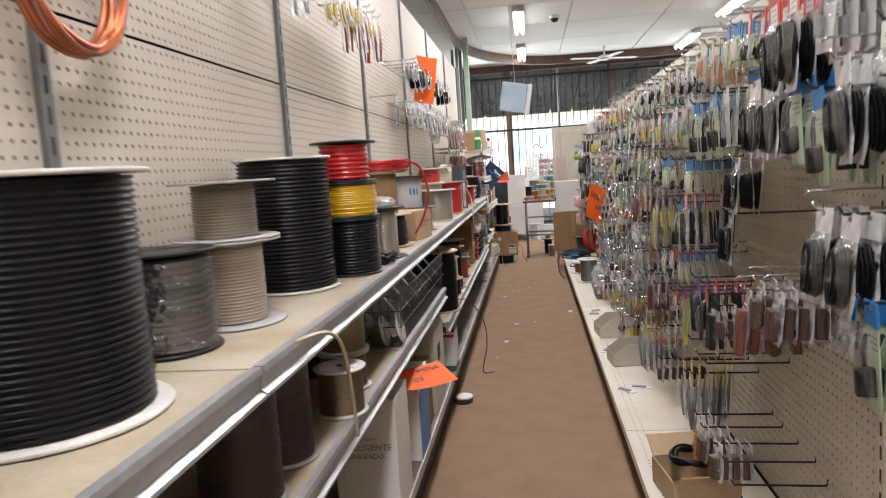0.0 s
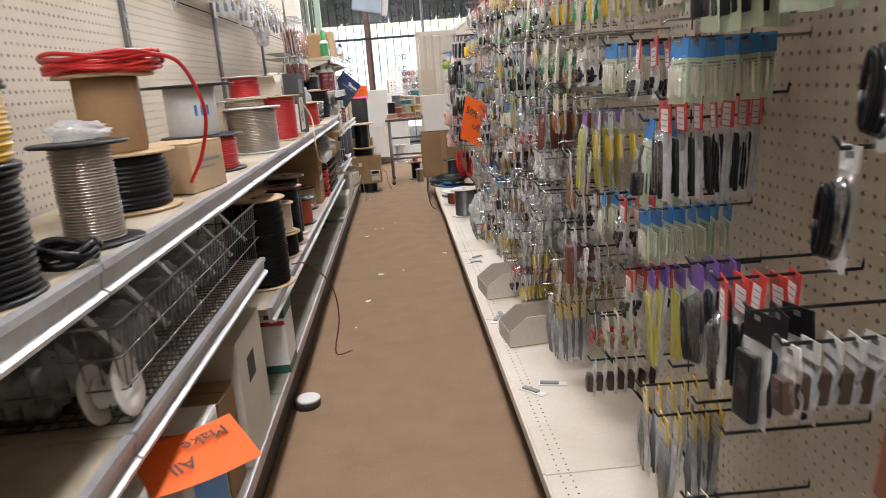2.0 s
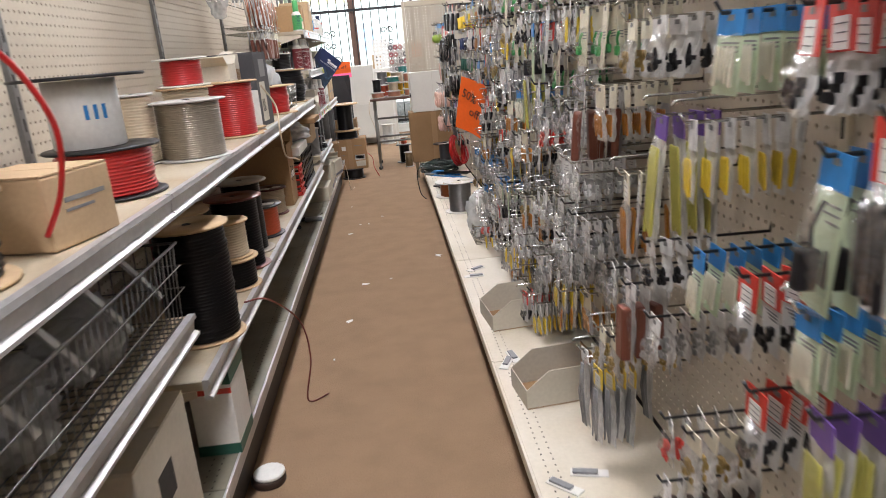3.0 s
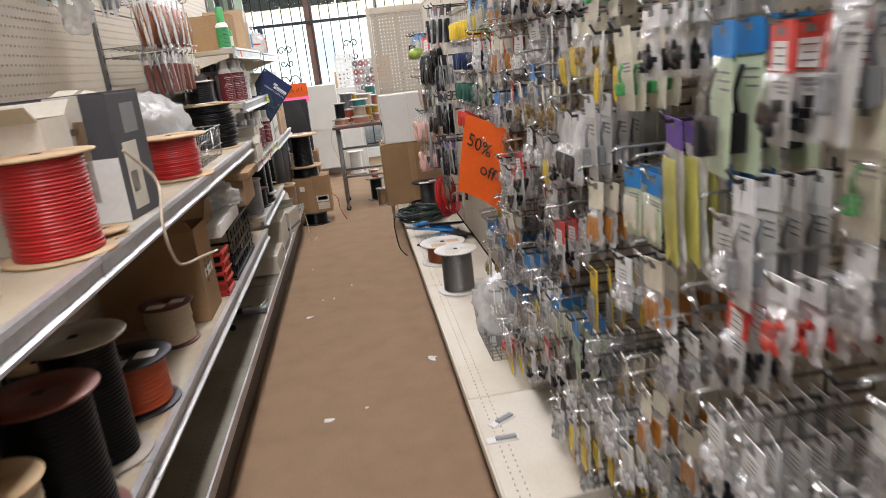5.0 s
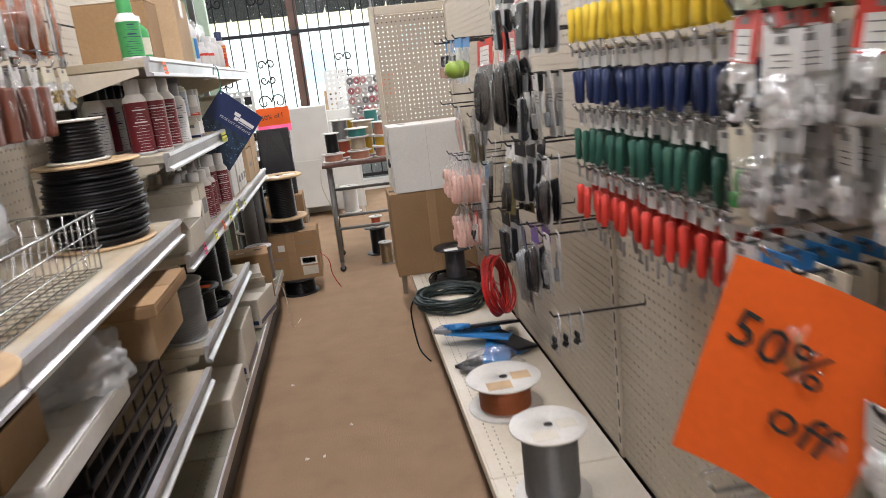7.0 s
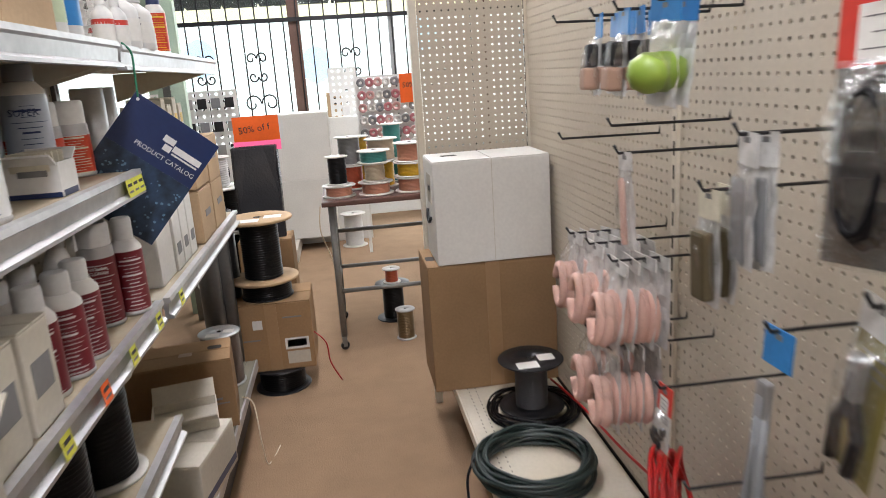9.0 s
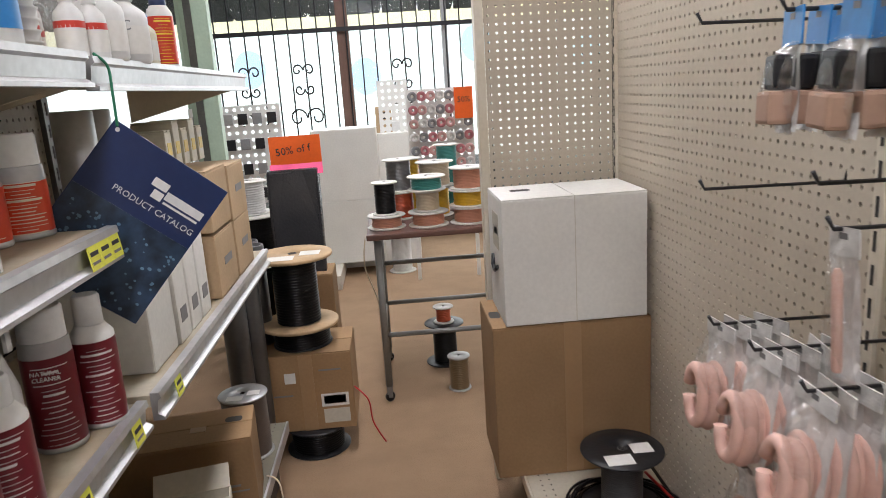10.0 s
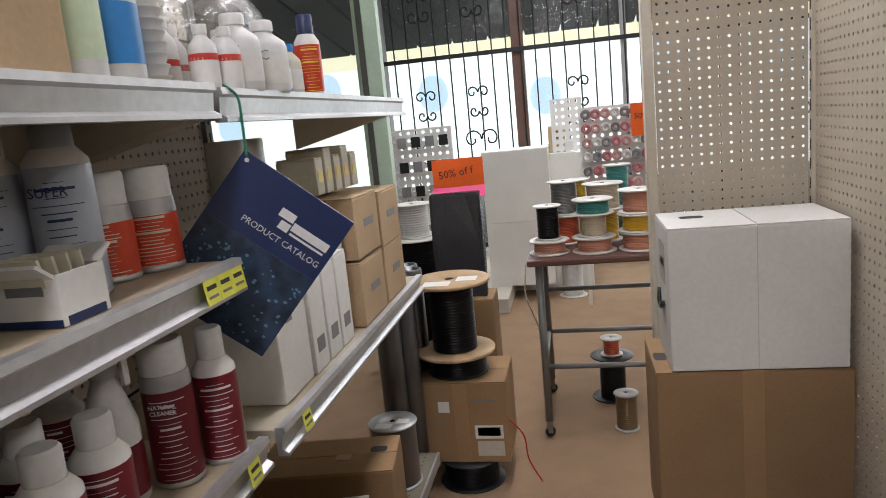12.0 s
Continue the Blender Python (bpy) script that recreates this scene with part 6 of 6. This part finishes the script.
pack("sponge", 0.062, 0.13, BLUEW, 0.03, None, "duo", BLACKP, "blue-topped bag of black and brown pads", 0.03, sticker=False, cm2=plastic("pale_brown_foam", (0.4, 0.25, 0.18), 0.7))
pack("greenball", 0.085, 0.14, BLUEW, 0.02, None, "ball", plastic("lime_ball", (0.28, 0.42, 0.06), 0.4), "clear blister with lime green part", 0.04, sticker=False)
pack("greycable", 0.045, 0.16, M_MILKY, 0.03, None, "sticks", GREYP, "clear bag of grey rods", 0.025, n=4)


def hook_mesh(length, material):
    bm = B()
    if material is M_CHROME and length > 0.19:
        tube(bm, [(0.002, 0, 0.034), (-length - 0.012, 0, 0.036), (-length - 0.02, 0, 0.03)], 0.0022, 5)
    return mesh("hook", tube(tube(bm, [(0, 0, 0), (-length, 0, 0.004), (-length - 0.008, 0, 0.018)], 0.0028, 6), [(0, 0, 0.0), (0.004, 0, 0.02)], 0.0028, 5), material)


HOOKS = {(k, m): hook_mesh(k, mm) for k in (0.14, 0.18, 0.2, 0.22) for m, mm in (("c", M_CHROME), ("b", M_BLKHOOK))}
rh = random.Random(77)


BEHIND, FAR_HOOKS, COUNT, HUNG = [], [], [0], [0]


def hang(y, z, kind, count, length=0.18, metal="c", side=1, base=None):
    """One hook on a panel with count packages on it; the front package is a thing of its own."""
    wall = (RB if side > 0 else LB) if base is None else base
    turn = 0 if side > 0 else 180
    hm = pose(wall - side * 0.001, y, z, 0, 0, turn)
    COUNT[0] += 1
    if side > 0 and COUNT[0] % 3:
        hk = new("peg_hook", HOOKS[(length, metal)])
        hk.matrix_basis = hm
        tagged(hk, "chrome wire hook on the panel" if metal == "c" else "black wire hook on the panel", "hook", "wire hooks")
    else:
        FAR_HOOKS.append((HOOKS[(length, metal)], hm))
    if not count:
        return
    hd, ct, bk, bg, one, front, label, w = PACK[kind]
    yaw = rh.uniform(-9, 9)
    gap = min(0.027, (length - 0.035) / max(count, 1))
    for k in range(count):
        d = length - 0.010 - k * gap
        m = pose(wall - side * d, y + rh.uniform(-0.004, 0.004), z - 0.006 + rh.uniform(-0.002, 0.002), rh.uniform(-4, 4), rh.uniform(-3, 6), turn + yaw + rh.uniform(-8, 8))
        if k == 0 and HUNG[0] < 295:
            HUNG[0] += 1
            p = new("hanging_package", hd)
            p.matrix_basis = m
            tagged(p, label, "package", "packages on hooks")
            part("insert", ct, None, p)
            if bk:
                part("backing", bk, None, p)
            if bg:
                part("bag", bg, None, p)
        else:
            BEHIND.append((front if k == 0 else one, m))


def join_stuff(name, items, label, category):
    """Many like pieces joined into one object."""
    mats, cache, V, L, S, K, F, nv, nl = [], {}, [], [], [], [], [], 0, 0
    for me, m in items:
        if me.name not in cache:
            v = np.zeros(len(me.vertices) * 3, np.float32)
            me.vertices.foreach_get("co", v)
            lo = np.zeros(len(me.loops), np.int32)
            me.loops.foreach_get("vertex_index", lo)
            st = np.zeros(len(me.polygons), np.int32)
            me.polygons.foreach_get("loop_start", st)
            ix = np.zeros(len(me.polygons), np.int32)
            me.polygons.foreach_get("material_index", ix)
            for x in me.materials:
                if x not in mats:
                    mats.append(x)
            sm = np.zeros(len(me.polygons), bool)
            me.polygons.foreach_get("use_smooth", sm)
            cache[me.name] = (v.reshape(-1, 3), lo, st, np.array([mats.index(x) for x in me.materials], np.int32)[ix], sm)
        v, lo, st, ix, sm = cache[me.name]
        mm = np.array(m)
        V.append(v @ mm[:3, :3].T + mm[:3, 3])
        L.append(lo + nv)
        S.append(st + nl)
        K.append(ix)
        F.append(sm)
        nv, nl = nv + len(v), nl + len(lo)
    out = bpy.data.meshes.new(name)
    out.vertices.add(nv)
    out.vertices.foreach_set("co", np.concatenate(V).astype(np.float32).ravel())
    out.loops.add(nl)
    out.loops.foreach_set("vertex_index", np.concatenate(L))
    out.polygons.add(sum(len(k) for k in K))
    out.polygons.foreach_set("loop_start", np.concatenate(S))
    out.polygons.foreach_set("material_index", np.concatenate(K))
    out.polygons.foreach_set("use_smooth", np.concatenate(F))
    out.update(calc_edges=True)
    for x in mats:
        out.materials.append(x)
    return tagged(new(name, out), label, category, kind="stuff")


# hooks whose goods stand out: y, height, kind, how many
HOOKS_HUNG = (
    (2.57, 0.905, "bluegreen", 8), (2.83, 0.895, "bluegreen", 6), (2.69, 0.905, "redcard", 4), (2.46, 1.115, "redsleeve", 7), (2.40, 1.205, "bluegreen", 6),
    (2.59, 1.215, "redclear", 5), (2.76, 1.215, "bluegreen", 5), (3.24, 1.255, "whitecard", 6), (3.38, 1.255, "whitecard", 5), (2.86, 1.075, "yellowtool", 7), (2.97, 1.075, "purple", 4),
    (2.54, 1.075, "bluecord", 3), (3.14, 0.955, "amber", 4), (2.53, 0.80, "purple", 7), (2.66, 0.765, "redcard", 4), (2.33, 0.865, "purplecord", 3), (2.24, 0.865, "redsleeve", 5),
    (3.46, 0.465, "greyleads", 7), (3.35, 0.465, "yellowbits", 4), (3.31, 0.585, "brassbits", 8), (3.22, 0.60, "brassbits", 6), (2.93, 0.575, "redbits", 5), (2.84, 0.60, "brassbits", 4), (2.94, 0.445, "darkstrip", 7),
    (2.57, 0.545, "yellowbits", 7), (2.47, 0.53, "yellowbits", 5), (3.29, 1.105, "ambershort", 6), (3.4, 1.09, "rustbag", 4),
    (4.48, 1.115, "blacksleeve", 8), (4.40, 1.115, "blacksleeve", 7), (4.32, 1.005, "ambershort", 7), (4.08, 1.055, "bluegreen", 7), (4.16, 1.055, "bluegreen", 6), (4.21, 0.905, "whitebits", 3), (4.10, 0.93, "ambershort", 5),
    (4.36, 0.84, "yellowcard", 6), (4.65, 0.685, "bluegreen", 4), (3.9, 1.245, "bluecord", 4), (3.8, 1.24, "redcard", 4), (4.57, 0.885, "redcard", 2), (3.92, 0.785, "whitebits", 8), (3.84, 0.785, "whitebits", 7),
    (3.79, 0.995, "redbits", 6), (4.02, 1.135, "purple", 3), (3.87, 0.955, "redcard", 3), (4.18, 1.25, "whitecard", 4), (4.26, 1.25, "yellowtool", 4), (4.34, 1.28, "brassbits", 4), (5.3, 0.36, "redbits", 5), (4.04, 0.835, "silverbits", 6),
    (4.5, 0.69, "bluecord", 3), (4.27, 1.385, "whitecard", 3), (3.86, 1.085, "greyblade", 4), (4.9, 0.99, "redcard", 2), (4.7, 1.2, "bluebits", 5), (4.9, 0.72, "bluebits", 4), (5.1, 1.13, "bluebits", 4), (4.75, 0.54, "redcard", 2),
    (1.66, 1.515, "redcord", 3), (1.55, 1.52, "redcord", 3), (1.80, 1.52, "redclear", 4), (1.66, 1.37, "blackcord", 4), (1.78, 1.37, "blackcord", 4), (1.45, 1.325, "bluecord", 4), (1.56, 1.36, "bluecord", 3), (1.36, 1.36, "blackcord", 4),
    (1.64, 0.95, "brownpack", 6), (1.75, 0.95, "brownpack", 7), (1.84, 0.915, "rustbag", 5), (1.34, 0.995, "bluebits", 6), (1.27, 1.0, "bluecord", 5), (1.43, 1.125, "blackcord", 3), (1.33, 1.125, "blackcord", 3),
    (1.91, 1.21, "slimcord", 3), (1.97, 1.08, "slimcord", 1), (2.06, 0.835, "darkstrip", 5), (2.14, 0.85, "pouch", 3), (2.26, 0.43, "brownpack", 3), (2.14, 0.43, "brownpack", 4), (2.02, 0.43, "greyleads", 0), (1.95, 0.40, "greyleads", 0), (1.86, 0.40, "greyleads", 0),
    (2.34, 0.44, "amber", 2), (2.4, 0.66, "greyleads", 0), (2.3, 0.64, "greyleads", 0), (2.2, 0.64, "greyleads", 0), (2.1, 1.38, "bluecord", 4), (2.3, 1.37, "bluecord", 5), (2.0, 1.38, "greyblade", 4), 
    (2.45, 1.38, "whitecard", 6), (2.6, 1.38, "whitebits", 6), (2.74, 1.37, "bluegreen", 6), (2.88, 1.38, "yellowtool", 5), (3.02, 1.375, "whitecard", 5), (2.98, 1.22, "darkbits", 5), (3.1, 1.22, "brassbits", 5), (3.02, 0.86, "darkbits", 5), (3.12, 0.75, "rustbag", 3), (3.0, 0.73, "silverbits", 6), (3.22, 0.75, "silverbits", 5),
    (6.69, 1.335, "bigcord", 1), (6.49, 1.34, "bigcord", 2), (6.37, 1.34, "redcord", 2), (6.90, 1.19, "greycable", 2), (6.98, 1.11, "brownpouch", 2), (6.67, 1.05, "blackpliers", 1), (6.47, 1.06, "blackpliers", 2), (6.38, 1.08, "pouch", 3),
    (6.82, 0.97, "greypliers", 1), (6.42, 0.86, "coilcard", 1), (6.62, 0.86, "pouch", 2), (6.3, 0.88, "purplecord", 2), (6.48, 1.45, "pouch", 2), (6.2, 1.44, "pouch", 3), (6.3, 1.44, "redcard", 2), (6.2, 1.24, "greyblade", 3), (6.28, 1.24, "pouch", 2), (6.15, 1.06, "blackcord", 2), (6.2, 0.88, "greyblade", 2), (6.15, 0.7, "darkbits", 3),
    (7.38, 1.365, "sponge", 3), (7.27, 1.365, "sponge", 3), (7.12, 1.365, "greenball", 2), (7.60, 1.37, "sponge", 0), (7.58, 1.13, "pinktubes", 0), (7.30, 1.175, "greyblade", 0), (7.27, 1.13, "pinkslim", 1),
    (7.54, 0.93, "pinktubes", 4), (7.42, 0.935, "pinktubes", 5), (7.30, 0.93, "pinktubes", 4), (7.44, 0.75, "pinktubes", 5), (7.33, 0.75, "pinktubes", 4), (7.1, 0.77, "redcard", 1), (7.0, 0.65, "pouch", 0),
)
for y, z, kind, n in HOOKS_HUNG:
    hang(y, z, kind, n, 0.22, "b" if y > 6.1 or (z < 0.9 and y < 3.3) or rh.random() < 0.25 else "c")
# rows of drivers
for z, kind in ((1.385, "toolyel"), (1.275, "toolblue"), (1.165, "toolgreen"), (1.055, "toolred")):
    for k in range(13):
        hang(5.5 + 0.043 * k, z, kind, 5, 0.18, "c")
# the crowded stretch: small clear bags on every hook
TOP_KINDS = ("whitebits", "yellowtool", "whitecard", "brassbits", "greyblade", "darkbits", "ambershort", "redclear", "bluegreen", "silverbits")
LOW_KINDS = ("silverbits", "whitebits", "silverbits", "whitebits", "brassbits", "silverbits", "whitebits", "darkbits", "bluebits", "brassbits", "redcard", "ambershort", "yellowtool")
for row in range(11):
    z = 0.335 + 0.118 * row
    y, run, kind = 3.42 if row > 1 else 4.1, 0, "silverbits"
    if row > 8:
        y = 0.95
    while y < 5.46:
        if run <= 0:
            kind, run = rh.choice(TOP_KINDS if z > 1.15 else LOW_KINDS), rh.choice((1, 2, 2, 3))
        run -= 1
        zz = z + rh.uniform(-0.018, 0.018)
        if all(abs(y - a) > 0.052 or not -0.12 < zz - b < 0.12 for a, b, _, _ in HOOKS_HUNG):
            hang(y, zz, kind, rh.choice((2, 4, 5, 6, 7)) if rh.random() < 0.84 else 0, rh.choice((0.18, 0.2, 0.22)), "b" if rh.random() < 0.2 else "c")
        y += rh.uniform(0.066, 0.082)
# upper goods on the shelf side
for k in range(7):
    hang(5.98 + 0.09 * k, 1.585, "orangetube", 4, 0.22, "c", -1)
    hang(6.0 + 0.085 * k, 1.37, "rustbag" if k < 5 else "brassbits", 4, 0.22, "c", -1)
for k in range(22):
    hang(4.15 + 0.11 * (k % 16), 1.62 + 0.21 * (k // 16), ("silverbits", "whitebits", "greyblade", "brassbits")[k % 4], 3, 0.18, "c", -1)
for k in range(12):
    hang(4.2 + 0.15 * k, 1.86, ("silverbits", "blackcord", "yellowtool", "redcard")[k % 4], 3, 0.18, "c", -1)
for y in (2.05, 2.3):
    hang(y, 1.88, "greycable", 2, 0.14, "c", -1)
for k in range(6):
    hang(2.75 + 0.1 * k, 1.9, ("yellowtool", "yellowtool", "orangetube")[k % 3], 4, 0.18, "c", -1)
hang(3.75, 1.62, "greycable", 1, 0.14, "c", -1)
cc = coil(-0.79, 1.33, 1.60, 0.13, 0.006, 8, COPPER, "copper-coloured cable coil hung on the panel", tilt=(90, 0, 90), seed=15, hgt=0.03)
hang(1.33, 1.715, "pouch", 0, 0.14, "c", -1)
bag(-0.74, 5.58, 1.43, 0.1, 0.2, 0.16, "striped bag of packed goods on the panel", M_BAG, 61)
join_stuff("packages_behind", BEHIND, "rows of small hanging packages behind the front ones", "packages")
join_stuff("far_hooks", FAR_HOOKS, "chrome and black wire hooks on the panels", "hooks")
# ceiling things
fan = thing("ceiling_fan", (1.2, 11.6, CEIL), "white ceiling fan at rest with four blades", "ceiling fan")
part("rod", tube(B(), [(0, 0, 0), (0, 0, -0.14)], 0.012, 8), M_WHITE, fan)
part("motor", lathe(B(), [(0.05, -0.22), (0.09, -0.2), (0.09, -0.16), (0.04, -0.14)], 24), M_WHITE, fan)
for k in range(4):
    part("blade", box(B(), 0.08, 0.55, -0.055, 0.055, -0.19, -0.182, 0.003), M_WHITE, fan, at=pose(0, 0, 0, 0, 0, 20 + 90 * k))
for x, y in ((0.75, 7.6), (1.3, 7.7), (0.35, 9.0)):
    cm = thing("dome_camera", (x, y, CEIL), "small dark dome camera on the ceiling", "dome camera")
    part("ring", lathe(B(), [(0.06, -0.03), (0.065, -0.01), (0.065, 0)], 20), M_WHITE, cm)
    part("dome", lathe(B(), [(0.01, -0.075), (0.035, -0.065), (0.05, -0.04), (0.052, -0.0305)], 18), BLACKP, cm)
hs = thing("hanging_sign", (-0.18, 8.2, 1.98, 0, 10, 12), "pale blue and white hanging bag on a cord", "hanging sign")
part("sheet", box(B(), -0.14, 0.14, -0.02, 0.02, -0.16, 0.16, 0.015), plastic("pale_blue_card", (0.45, 0.55, 0.66), 0.5), hs)
part("film", box(B(), 0.145, 0.2, -0.02, 0.02, -0.18, 0.17, 0.015), WHITEP, hs)
part("cord", tube(B(), [(0, 0, 0.16), (-0.18, 0, 1.0)], 0.003, 5), WHITEP, hs)
